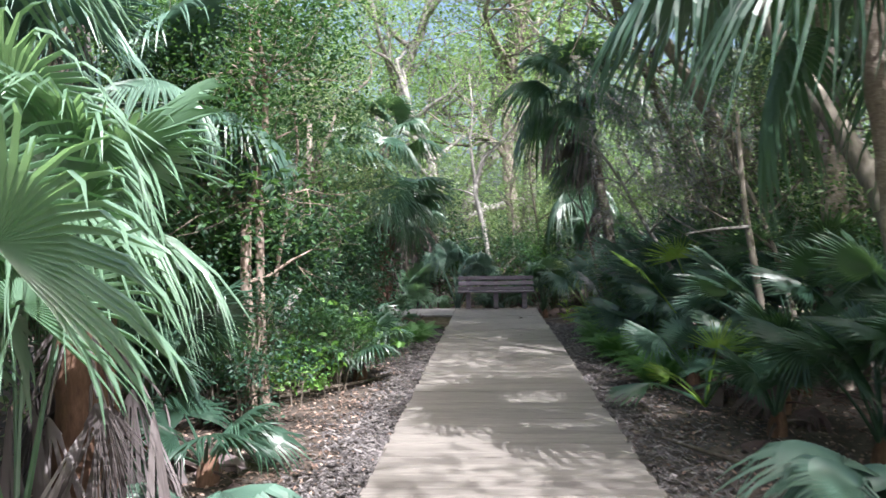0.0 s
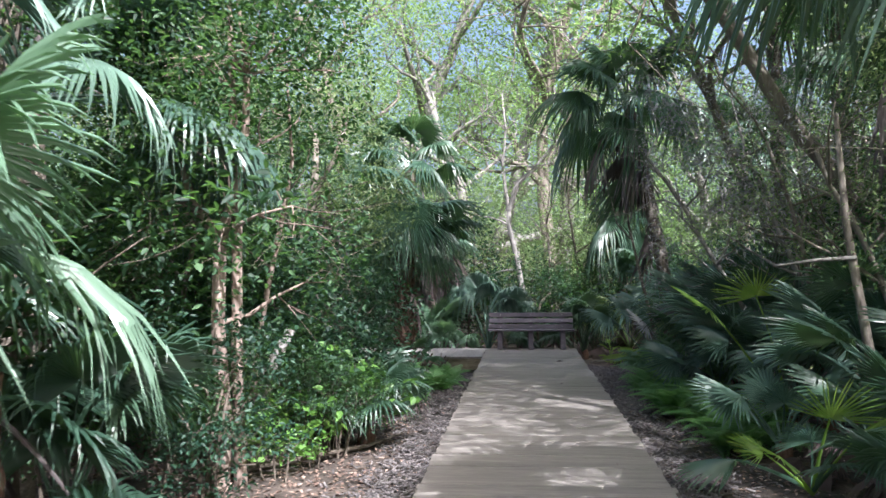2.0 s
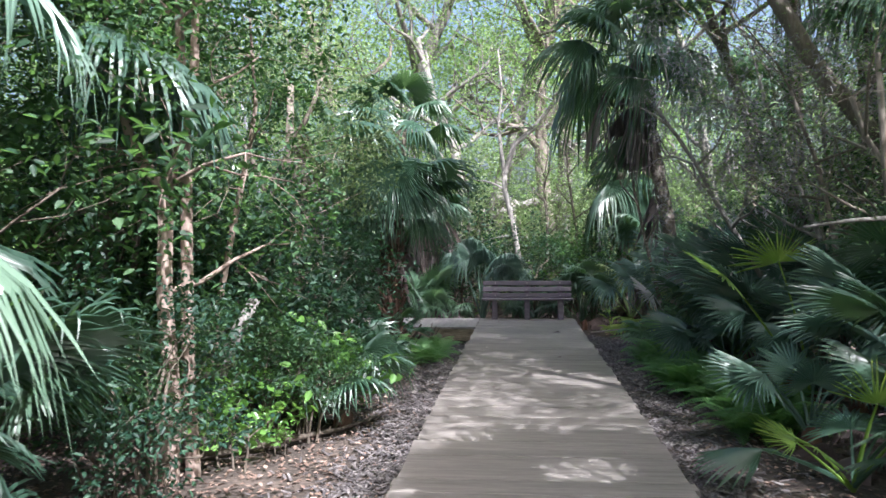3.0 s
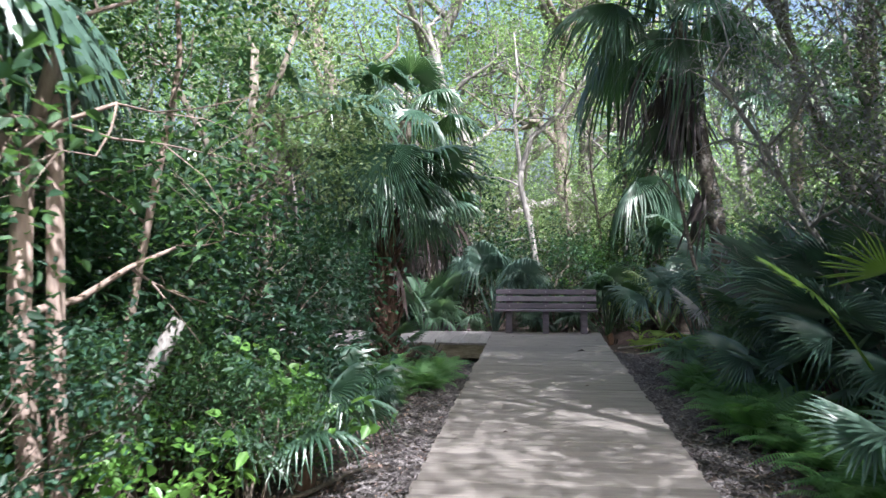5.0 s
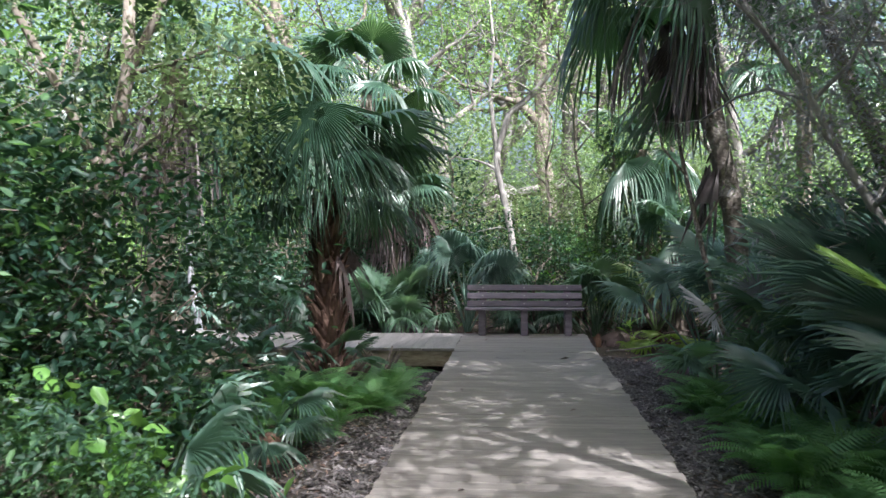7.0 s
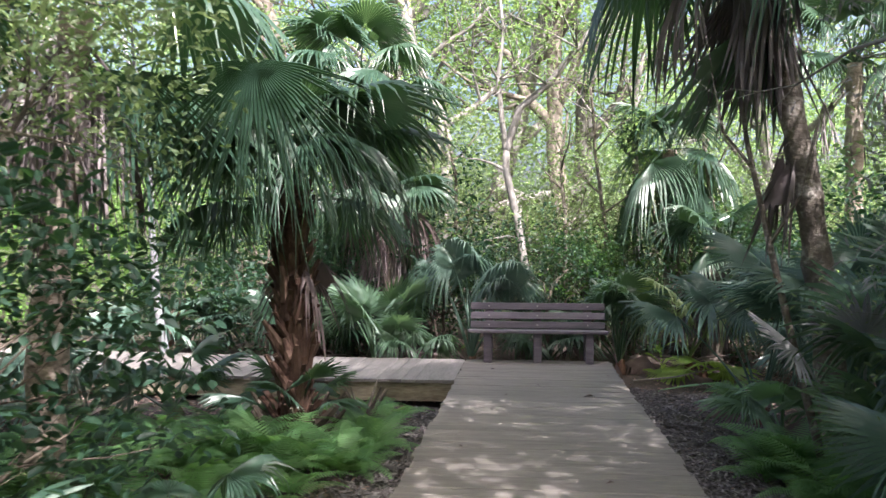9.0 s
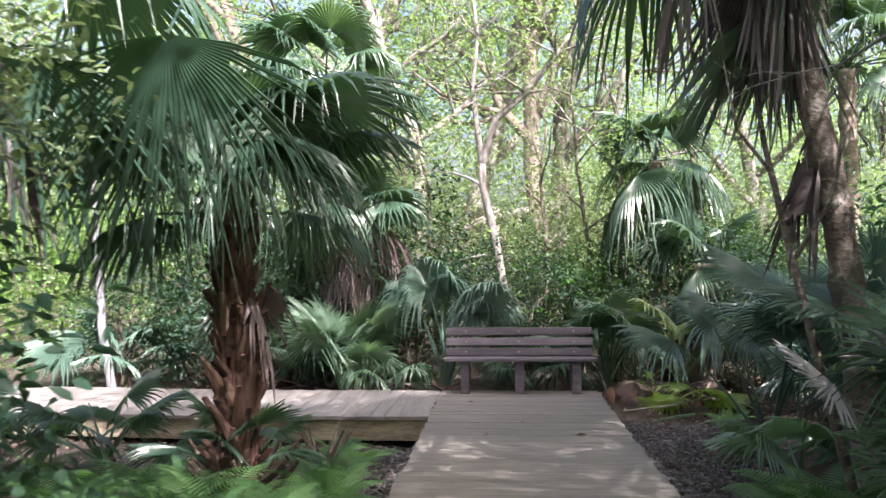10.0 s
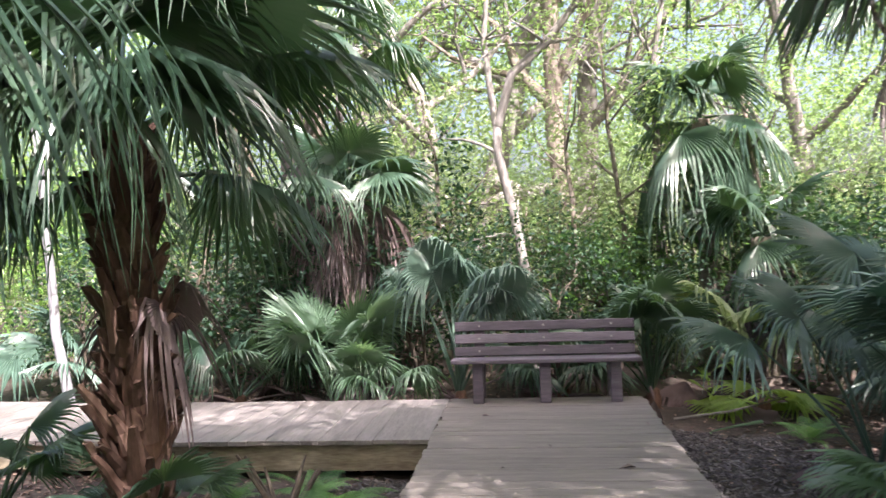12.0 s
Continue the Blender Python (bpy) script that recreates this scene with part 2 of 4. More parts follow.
def leaves(points, length, width, rng, up=0.6, droop=0.0, fold=0.25, fine=False):
    """Leaf blades with a fold along the middle at each of the points. Returns vertices and faces."""
    n = len(points)
    P = np.asarray(points)
    nrm = rng.normal(size=(n, 3))
    nrm /= np.linalg.norm(nrm, axis=1)[:, None] + 1e-9
    nrm[:, 2] = np.abs(nrm[:, 2]) + up
    nrm /= np.linalg.norm(nrm, axis=1)[:, None]
    d = rng.normal(size=(n, 3))
    d[:, 2] -= droop
    d -= nrm * (d * nrm).sum(1)[:, None]
    d /= np.linalg.norm(d, axis=1)[:, None] + 1e-9
    s = np.cross(nrm, d)
    L = length * rng.uniform(0.6, 1.25, (n, 1))
    W = width * rng.uniform(0.7, 1.2, (n, 1)) * 0.5
    if fine:
        v = np.empty((n, 6, 3))
        v[:, 0] = P
        v[:, 1] = P + d * L * 0.3 + s * W * 0.92 + nrm * W * fold
        v[:, 2] = P + d * L * 0.66 + s * W * 0.8 + nrm * (W * fold - L * 0.06)
        v[:, 3] = P + d * L - nrm * L * 0.2
        v[:, 4] = P + d * L * 0.66 - s * W * 0.8 + nrm * (W * fold - L * 0.06)
        v[:, 5] = P + d * L * 0.3 - s * W * 0.92 + nrm * W * fold
        idx = np.arange(n)[:, None] * 6
        f = np.concatenate([idx + np.array([[0, 1, 2, 3]]), idx + np.array([[0, 3, 4, 5]])])
        return v.reshape(-1, 3), f
    v = np.empty((n, 4, 3))
    v[:, 0] = P
    v[:, 1] = P + d * L * 0.45 + s * W + nrm * W * fold
    v[:, 2] = P + d * L - nrm * L * 0.12
    v[:, 3] = P + d * L * 0.45 - s * W + nrm * W * fold
    idx = np.arange(n)[:, None] * 4
    f = np.concatenate([idx + np.array([[0, 1, 2]]), idx + np.array([[0, 2, 3]])])
    return v.reshape(-1, 3), f


def np_mesh(name, v, f, mat):
    me = bpy.data.meshes.new(name)
    me.vertices.add(len(v))
    me.vertices.foreach_set("co", np.ascontiguousarray(v, dtype=np.float32).ravel())
    k = f.shape[1]
    me.loops.add(len(f) * k)
    me.loops.foreach_set("vertex_index", np.ascontiguousarray(f, dtype=np.int32).ravel())
    me.polygons.add(len(f))
    me.polygons.foreach_set("loop_start", np.arange(0, len(f) * k, k, dtype=np.int32))
    me.update(calc_edges=True)
    me.validate()
    me.materials.append(mat)
    return me


# ---- palms ----
FROND_CACHE = {}


def frond_mesh(mat, elev, L, R, droop, seed, n=40, span=118, fold=0.35, sag=20, split=0.48, ragged=0.0):
    """A fan leaf on its stalk: stalk from the origin along +x, rising at elev degrees; pleated segments, joined near the middle, split and drooping at the tips."""
    key = (mat.name, elev, L, R, droop, seed, n, span, fold, sag, split, ragged)
    if key in FROND_CACHE:
        return FROND_CACHE[key]
    rng = np.random.default_rng(seed * 77 + int(elev) + 500)
    V, F = [], []
    pts, e, p = [], radians(elev), Vector((0, 0, 0))
    steps = 6
    side_bend = rng.uniform(-0.15, 0.15)
    for i in range(steps + 1):
        pts.append(p.copy())
        p = p + Vector((math.cos(e), side_bend * i / steps, math.sin(e))) * (L / steps)
        e -= radians(sag) / steps
    tube(V, F, pts, [0.018 - 0.011 * i / steps for i in range(steps + 1)], 5)
    H = pts[-1]
    e -= radians(10)
    d, s, nn = Vector((math.cos(e), 0, math.sin(e))), Vector((0, 1, 0)), Vector((-math.sin(e), 0, math.cos(e)))
    roll = rng.uniform(-0.35, 0.35)
    s, nn = (s * math.cos(roll) + nn * math.sin(roll)), (nn * math.cos(roll) - s * math.sin(roll))
    dth = radians(2 * span) / n
    inner = (0.03, split * 0.55, split)
    outer = (0.66, 0.84, 1.0)

    def blade_point(a, q, rr, dr, lift):
        tail = max(0.0, q - 0.3)
        rad = rr * q * (1 - 0.35 * min(1.2, dr) * tail * tail)
        pp = H + (d * math.cos(a) + s * math.sin(a)) * rad
        pp = pp + nn * (lift * 0.012 * R * min(1, q * 3) * (1 if q < 0.9 else 0.3) - fold * R * q * abs(math.sin(a)) ** 1.5 * 0.6)
        pp.z -= dr * rr * tail * tail * 1.15
        return tuple(pp)

    def reach(a):
        return R * (0.72 + 0.28 * math.cos(a * 0.75))

    edge = []
    for i in range(n + 1):
        a = -radians(span) + dth * i
        edge.append(len(V))
        V += [blade_point(a, q, reach(a), droop, -1) for q in inner]
    for i in range(n):
        th = -radians(span) + dth * (i + 0.5)
        rr, dr = reach(th) * rng.uniform(0.88, 1.06), droop * rng.uniform(0.6, 1.5)
        tw = rng.uniform(-0.09, 0.09) * (1 + droop)
        mid = len(V)
        V += [blade_point(th, q, reach(th), droop, 1) for q in inner]
        for k in range(2):
            F.append((edge[i] + k, mid + k, mid + k + 1, edge[i] + k + 1))
            F.append((mid + k, edge[i + 1] + k, edge[i + 1] + k + 1, mid + k + 1))
        left, centre, right = edge[i] + 2, mid + 2, edge[i + 1] + 2
        if ragged and rng.random() < ragged:
            continue
        for q in outer:
            f = (q - split) / (1 - split)
            hw = dth * 0.5 * split / q * max(0.0, 1 - f) ** 0.75
            dq = droop + (dr - droop) * f
            rq = reach(th) + (rr - reach(th)) * f
            o = len(V)
            if q < 1:
                V += [blade_point(th + tw * f - hw, q, rq, dq, -1), blade_point(th + tw * f, q, rq, dq, 1), blade_point(th + tw * f + hw, q, rq, dq, -1)]
                F.append((left, centre, o + 1, o))
                F.append((centre, right, o + 2, o + 1))
                left, centre, right = o, o + 1, o + 2
            else:
                V.append(blade_point(th + tw, q, rq, dq, 0))
                F.append((left, centre, o))
                F.append((centre, right, o))
    me = bpy.data.meshes.new("frond")
    me.from_pydata(V, [], F)
    me.materials.append(mat)
    FROND_CACHE[key] = me
    return me


def snap(x, k):
    return round(x / k) * k


def add_fronds(thing, at, rng, count, elevs, L, R, droop, mat, az=(0, 360), name="frond", label="", n=40, scale=(0.85, 1.15), **kw):
    for i in range(count):
        a = az[0] + (az[1] - az[0]) * ((i + rng.random() * 0.9) / count)
        el = snap(rng.uniform(*elevs), 15)
        me = frond_mesh(mat, el, L, R, droop, rng.randint(1, 3), n, **kw)
        sc = rng.uniform(*scale)
        m = Matrix.Translation(at) @ pose(0, 0, 0, rng.uniform(-14, 14), rng.uniform(-6, 6), a) @ Matrix.Diagonal((sc, sc, sc, 1))
        shared(name, me, thing, m, label)


def trunk_part(thing, pts, radii, mat, name="trunk", sides=14, ring=0.0, seed=1):
    """A trunk along pts, made denser, with uneven rings."""
    rng = random.Random(seed)
    P, Rr = [], []
    for i in range(len(pts) - 1):
        a, b = Vector(pts[i]), Vector(pts[i + 1])
        k = max(2, int((b - a).length / 0.12))
        for j in range(k):
            f = j / k
            P.append(a.lerp(b, f))
            Rr.append((radii[i] * (1 - f) + radii[i + 1] * f) * (1 + ring * rng.uniform(-1, 1)))
    P.append(Vector(pts[-1]))
    Rr.append(radii[-1])
    V, F = [], []
    tube(V, F, P, Rr, sides)
    if ring:
        V = [tuple(Vector(v) + Vector([rng.uniform(-1, 1) for _ in range(3)]) * ring * 0.06) for v in V]
    return mesh_obj(name, V, F, mat, thing, smooth=True)


def palmetto(x, y, seed, count, elevs, L, R, droop, mat, label, n=36, az=(0, 360), group="palmetto clumps", dead=0, young=0, z=None, scale=(0.8, 1.15), stub=True, **kw):
    """A low fan palm: leaves from a short creeping stem at the ground."""
    rng = random.Random(seed)
    zz = ground_z(x, y) if z is None else z
    t = empty("palmetto", (x, y, zz), label, "palmetto", group)
    if stub:
        trunk_part(t, [(0, 0, -0.08), (0.02, 0.01, 0.1), (0.03, 0.0, 0.2)], [0.09, 0.08, 0.05], M_FIBRE, "stem", 9, 0.1, seed)
    add_fronds(t, (0, 0, 0.12), rng, count, elevs, L, R, droop, mat, az, n=n, scale=scale, **kw)
    if young:
        add_fronds(t, (0, 0, 0.12), rng, young, (60, 85), L, R * 0.85, 0.1, M_YOUNG_GLOW, az, "young_frond", "bright yellow-green young frond", n, **kw)
    if dead:
        add_fronds(t, (0, 0, 0.1), rng, dead, (-5, 25), L * 0.8, R, 1.2, M_DEAD, az, "dead_frond", "dry brown hanging frond", n, ragged=0.35, span=85, fold=0.9)
    return t


# ---- ground ----
def smooth(a, b, x):
    t = min(1, max(0, (x - a) / (b - a)))
    return t * t * (3 - 2 * t)


def ground_z(x, y):
    z = -0.16 - 0.16 * smooth(12.5, 16.5, y) * smooth(22, 18.5, y) - 0.06 * smooth(-1, 2, x)
    z += 0.10 * (noise.noise(Vector((x * 0.35, y * 0.35, 0.3)))) * smooth(0.9, 2.5, abs(x - 0.1))
    z += 0.03 * noise.noise(Vector((x * 1.9, y * 1.9, 5.1)))
    z += 0.5 * noise.noise(Vector((x * 0.05, y * 0.05, 9.0))) * smooth(8, 30, max(abs(x), abs(y - 9) - 8))
    if -1.0 < x < 1.2 and y < 18.7:
        z = min(z, -0.13)
    if -12 < x < 0 and 16.5 < y < 18.6:
        z = min(z, -0.3)
    return z


def axis(lo, hi, fine_lo, fine_hi, step):
    a = list(np.arange(fine_lo, fine_hi + 1e-6, step))
    s, v = step, fine_hi
    while v < hi:
        s *= 1.25
        v += s
        a.append(min(v, hi))
    s, v = step, fine_lo
    while v > lo:
        s *= 1.25
        v -= s
        a.insert(0, max(v, lo))
    return a


gx, gy = axis(-400, 400, -7, 7, 0.14), axis(-300, 500, 1, 24, 0.14)
gv = [(x, y, ground_z(x, y)) for y in gy for x in gx]
gw = len(gx)
gf = [(j * gw + i, j * gw + i + 1, (j + 1) * gw + i + 1, (j + 1) * gw + i) for j in range(len(gy) - 1) for i in range(gw - 1)]
ground = mesh_obj("ground", gv, gf, M_SOIL, smooth=True)
tagged(ground, "shaded forest floor of dark soil and leaf litter", "ground", kind="structure")

# ---- boardwalk ----
DX0, DX1, DY1 = -0.79, 1.0, 18.42
SY0 = 16.75
deck = empty("boardwalk", (0, 0, 0), "weathered grey-brown wooden boardwalk with cross boards", "boardwalk", kind="structure")
BW = 0.14
rngd = random.Random(4)
boards = [box_mesh("board", DX1 - DX0 + 0.012 * (i - 2), BW - 0.002, 0.036, 0.002, M_DECK, 0.0012) for i in range(5)]
nb = int((DY1 + 4.0) / BW)
for i in range(nb):
    yy = DY1 - BW * (i + 0.5)
    shared("board", boards[rngd.randint(0, 4)], deck, pose((DX0 + DX1) / 2 + rngd.uniform(-0.004, 0.004), yy, -0.018 + rngd.uniform(-0.0015, 0.0015), rngd.uniform(-0.25, 0.25), rngd.uniform(-0.05, 0.05), rngd.uniform(-0.06, 0.06)))
for xx in (DX0 + 0.045, 0.1, DX1 - 0.045):
    shared("joist", box_mesh("joist", 0.04, DY1 + 4.0, 0.19, 0.004, M_FASCIA), deck, pose(xx, (DY1 - 4.0) / 2, -0.131))
shared("fascia_board", box_mesh("fascia_board", DX1 - DX0 - 0.05, 0.035, 0.19, 0.004, M_FASCIA), deck, pose((DX0 + DX1) / 2, DY1 - 0.03, -0.133))

side = empty("boardwalk", (0, 0, 0), "sunlit side boardwalk with a deep pale fascia board", "boardwalk", kind="structure")
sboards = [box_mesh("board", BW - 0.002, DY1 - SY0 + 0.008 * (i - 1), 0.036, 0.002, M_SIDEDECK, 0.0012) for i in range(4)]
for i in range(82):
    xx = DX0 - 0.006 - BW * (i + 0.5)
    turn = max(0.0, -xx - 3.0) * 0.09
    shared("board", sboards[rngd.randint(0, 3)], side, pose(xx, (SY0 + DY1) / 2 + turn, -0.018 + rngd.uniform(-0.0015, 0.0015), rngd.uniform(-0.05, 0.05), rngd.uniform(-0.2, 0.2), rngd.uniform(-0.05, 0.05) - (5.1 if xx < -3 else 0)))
fb = box_mesh("fascia_board", 2.2, 0.038, 0.2, 0.005, M_FASCIA, 0.002)
for yy in (SY0 + 0.05, DY1 - 0.05):
    shared("fascia_board", fb, side, pose(DX0 - 1.105, yy, -0.14))
    for k in range(4):
        shared("fascia_board", fb, side, pose(-4.09 - 2.19 * k, yy + 0.098 + 0.197 * k, -0.14, 0, 0, -5.1))
post_me = box_mesh("post", 0.14, 0.14, 0.6, 0.008, M_FASCIA)
for xx in (-1.9, -4.1, -6.3, -8.5):
    for yy in (SY0 + 0.18, DY1 - 0.18):
        shared("post", post_me, side, pose(xx, yy + max(0, -xx - 3) * 0.09, -0.40 if xx > -3 else -0.40))

# ---- bench ----
bench = empty("bench", (0.108, 18.16, 0), "dark purple-brown plank park bench at the boardwalk's end", "bench")
BL = 1.69
slat = box_mesh("slat", BL, 0.038, 0.086, 0.006, M_BENCH, 0.0015)
seat_slat = box_mesh("seat_slat", BL + 0.01, 0.09, 0.038, 0.006, M_BENCH, 0.0015)
for k in range(4):
    shared("seat_slat", seat_slat, bench, pose(0, -0.03 + 0.1 * k, 0.388 - 0.008 * k, 3, 0, 0.15 * (k - 1)))
bolt = box_mesh("bolt", 0.018, 0.008, 0.018, 0.003, M_METAL)
for zz, yy in ((0.435, 0.335), (0.552, 0.357), (0.669, 0.38)):
    back_slat = shared("back_slat", slat, bench, pose(0, yy, zz, -11, 0.2 * (zz - 0.6), 0))
    for xx in (-0.61, 0.0, 0.63):
        shared("bolt", bolt, back_slat, pose(xx, -0.022, 0), "small steel bolt head")
for xx in (-0.61, 0.0, 0.63):
    shared("front_leg", box_mesh("front_leg", 0.10, 0.07, 0.365, 0.006, M_BENCH), bench, pose(xx, 0.02, 0.1825))
    shared("back_leg", box_mesh("back_leg", 0.10, 0.055, 0.72, 0.006, M_BENCH), bench, pose(xx, 0.375, 0.355, -9))
    shared("seat_bearer", box_mesh("seat_bearer", 0.09, 0.36, 0.06, 0.006, M_BENCH), bench, pose(xx, 0.16, 0.333, -4))

# ---- trees and shrubs ----
def grow(rng, V, F, tips, p, d, length, r, level, last, wander, rise, kids, sides):
    """One branch with its side branches; leaf-bearing points are gathered in tips."""
    n = max(3, int(length / 0.28)) if level < 2 else (3 if level < last else 2)
    n = min(n, 9)
    pts, radii = [p.copy()], [r]
    for i in range(n):
        d = (d + Vector([rng.gauss(0, wander) for _ in range(3)]) + Vector((0, 0, rise))).normalized()
        p = p + d * (length / n)
        pts.append(p.copy())
        radii.append(r * (1 - 0.65 * (i + 1) / n))
    tube(V, F, pts, radii, sides if level < 2 else 3)
    if level >= last:
        tips += pts[1:]
        return
    for k in range(kids):
        i = rng.randint(max(1, n // 3), n)
        if k == 0:
            i = n
        az = rng.uniform(0, 2 * math.pi)
        o = d.orthogonal().normalized()
        o = Matrix.Rotation(az, 3, d) @ o
        nd = (d * rng.uniform(0.5, 1.0) + o * rng.uniform(0.5, 1.0)).normalized()
        grow(rng, V, F, tips, pts[i], nd, length * rng.uniform(0.5, 0.75), radii[i] * 0.75, level + 1, last, wander * 1.15, rise, kids, sides)


def tree(name, at, label, category, seed, stems, height, r, limbs, limb_len, last, kids, leaf, per_tip, spread, leafmat, bark, group="", lean=(0, 0), fork=0.5, wander=0.16, rise=0.04, droop=0.2, up=0.5, limb_up=0.5, fine=False, splay=0.3, clump=0.0, gap=0.0, floor=-9.0):
    """A woody plant: tapered stem or stems, limbs with side branches, and a crown of separate leaves."""
    rng = random.Random(seed)
    nr = np.random.default_rng(seed)
    t = empty(name, at, label, category, group)
    tips = []
    for s in range(stems):
        p = Vector((rng.uniform(-0.12, 0.12) * (stems > 1), rng.uniform(-0.12, 0.12) * (stems > 1), -0.15))
        d = Vector((lean[0] + rng.uniform(-splay, splay) * (stems > 1), lean[1] + rng.uniform(-splay, splay) * (stems > 1), 1)).normalized()
        pts, radii = [p.copy()], [r * 1.25]
        n = max(5, int(height / 0.35))
        for i in range(n):
            d = (d + Vector((rng.gauss(0, wander * 0.6), rng.gauss(0, wander * 0.6), 0.05))).normalized()
            p = p + d * (height / n)
            pts.append(p.copy())
            radii.append(r * (1 - 0.6 * (i + 1) / n))
        V, F = [], []
        tube(V, F, pts, radii, 9)
        mesh_obj("trunk", V, F, bark, t, smooth=True)
        for k in range(limbs):
            i = min(n, max(1, int(n * (fork + (1 - fork) * (k + 1) / limbs))))
            az = 2.4 * k + rng.uniform(-0.6, 0.6) + s
            nd = Vector((math.cos(az), math.sin(az), limb_up + rng.uniform(-0.2, 0.4))).normalized()
            V, F = [], []
            grow(rng, V, F, tips, pts[i], nd, limb_len * rng.uniform(0.7, 1.15), radii[i] * 0.7, 1, last, wander, rise, kids, 6)
            mesh_obj("limb", V, F, bark, t, smooth=True)
    T = np.array([tuple(q) for q in tips])
    pick = T[nr.integers(0, len(T), int(len(T) * per_tip))] if per_tip < 1 else np.repeat(T, int(per_tip), axis=0)
    pick = pick + nr.normal(size=pick.shape) * np.array([spread, spread, spread * 0.7])
    wx, wz = pick[:, 0] + at[0], pick[:, 2] + at[2]
    pick = pick[~((np.abs(wx - 0.1) < 1.35) & (wz < 3.7) & (at[1] < 19))]
    pick = pick[pick[:, 2] > floor]
    if clump:
        pick = pick[[noise.noise(Vector(q) * clump) > gap for q in pick]]
    v, f = leaves(pick, leaf[0], leaf[1], nr, up, droop, fine=fine)
    c = new("crown", np_mesh("crown", v, f, leafmat))
    c.parent = t
    return t


def place(proto, spots, seed):
    rng = random.Random(seed)
    for x, y, sc in spots:
        m = Matrix.Translation((x, y, ground_z(x, y))) @ pose(0, 0, 0, rng.uniform(-4, 4), rng.uniform(-4, 4), rng.uniform(0, 360)) @ Matrix.Diagonal((sc, sc, sc * rng.uniform(0.9, 1.15), 1))
        c = copy_thing(proto, m)
        c.scale = (sc, sc, sc)


def at(x, y, dz=0.0):
    return (x, y, ground_z(x, y) + dz)


rp = random.Random(11)

# the cabbage palm with the red-brown trunk beside the corner
palm = empty("cabbage_palm", at(-1.84, 14.38), "cabbage palm with red-brown shaggy trunk and drooping fan leaves", "palm tree")
TP = [(0.0, 0, -0.1), (0.0, 0.0, 0.5), (-0.01, 0.0, 1.2), (-0.03, -0.03, 1.9), (-0.04, -0.05, 2.3)]
trunk_part(palm, TP, [0.135, 0.12, 0.11, 0.105, 0.09], M_FIBRE, "trunk", 16, 0.08, 3)


def boot_mesh(seed):
    r = random.Random(seed)
    V, F = [], []
    ln, w = r.uniform(0.16, 0.32), r.uniform(0.034, 0.06)
    rows = 5
    for i in range(rows):
        f = i / (rows - 1)
        x, z = 0.02 + 0.075 * f ** 1.5 + r.uniform(-0.01, 0.01), ln * f
        ww = w * (1 - 0.62 * f) * r.uniform(0.85, 1.1)
        for yy, dx in ((-ww, 0), (-ww * 0.4, 0.022), (ww * 0.4, 0.022), (ww, 0)):
            V.append((x + dx * (1 - 0.5 * f), yy, z))
    back = len(V)
    for i in range(rows):
        f = i / (rows - 1)
        V.append((0.075 * f ** 1.5 - 0.006, 0, ln * f))
    for i in range(rows - 1):
        for k in range(3):
            o = i * 4 + k
            F.append((o, o + 1, o + 5, o + 4))
        F.append((i * 4, i * 4 + 4, back + i + 1, back + i))
        F.append((i * 4 + 3, back + i, back + i + 1, i * 4 + 7))
    F.append((rows * 4 - 4, rows * 4 - 3, rows * 4 - 2, rows * 4 - 1, back + rows - 1))
    me = bpy.data.meshes.new("leaf_base")
    me.from_pydata(V, [], F)
    me.materials.append(M_BOOT)
    return me


boots = [boot_mesh(s) for s in range(6)]
for i in range(170):
    z = 0.1 + 2.0 * i / 170
    a = i * 137.5
    f = z / 2.3
    r0 = 0.122 - 0.03 * f
    cx, cy = -0.04 * f, -0.05 * f
    shared("leaf_base", boots[i % 6], palm, Matrix.Translation((cx, cy, z)) @ pose(0, 0, 0, 0, 0, a) @ Matrix.Translation((r0 - 0.03, 0, 0)) @ pose(0, 0, 0, rp.uniform(-24, 24), rp.uniform(-10, 12), rp.uniform(-20, 20)))
CR = (-0.04, -0.05, 2.2)
for az, ln, sg in ((-80, 2.45, 122), (-108, 2.0, 112), (-135, 1.9, 100)):
    shared("frond", frond_mesh(M_FROND, 65, ln, 0.98, 0.55, 1 + int(ln * 10) % 3, 44, span=95, fold=0.8, sag=sg, split=0.3, ragged=0.07), palm, Matrix.Translation(CR) @ pose(0, 0, 0, 0, 0, az))
add_fronds(palm, CR, rp, 9, (35, 60), 0.75, 0.8, 0.6, M_FROND, (-60, 255), n=46, fold=0.4)
add_fronds(palm, CR, rp, 5, (55, 75), 0.65, 0.85, 0.5, M_FROND, (0, 360), n=46)
add_fronds(palm, CR, rp, 5, (15, 45), 0.5, 0.8, 1.15, M_FROND, (-150, -20), n=46, fold=0.6, split=0.36)
for k in range(16):
    a, hh = k * 67 + rp.uniform(-20, 20), rp.uniform(0.22, 0.42)
    q = Vector((math.cos(radians(a)), math.sin(radians(a)), 0))
    V, F = [], []
    z0 = rp.uniform(-0.05, 0.25)
    tube(V, F, [q * 0.1 + Vector((0, 0, z0)), q * (0.12 + hh * 0.4) + Vector((0, 0, z0 + hh * 0.35)), q * (0.12 + hh * 0.8) + Vector((0, 0, z0 + hh * 0.85))], [0.034, 0.025, 0.013], 5)
    mesh_obj("cut_stalk", V, F, M_TWIG, palm, "dark cut leaf stalk")
add_fronds(palm, (-0.05, -0.05, 2.0), rp, 4, (15, 30), 0.5, 0.65, 0.8, M_FROND, (-20, 250), n=46, fold=0.6)
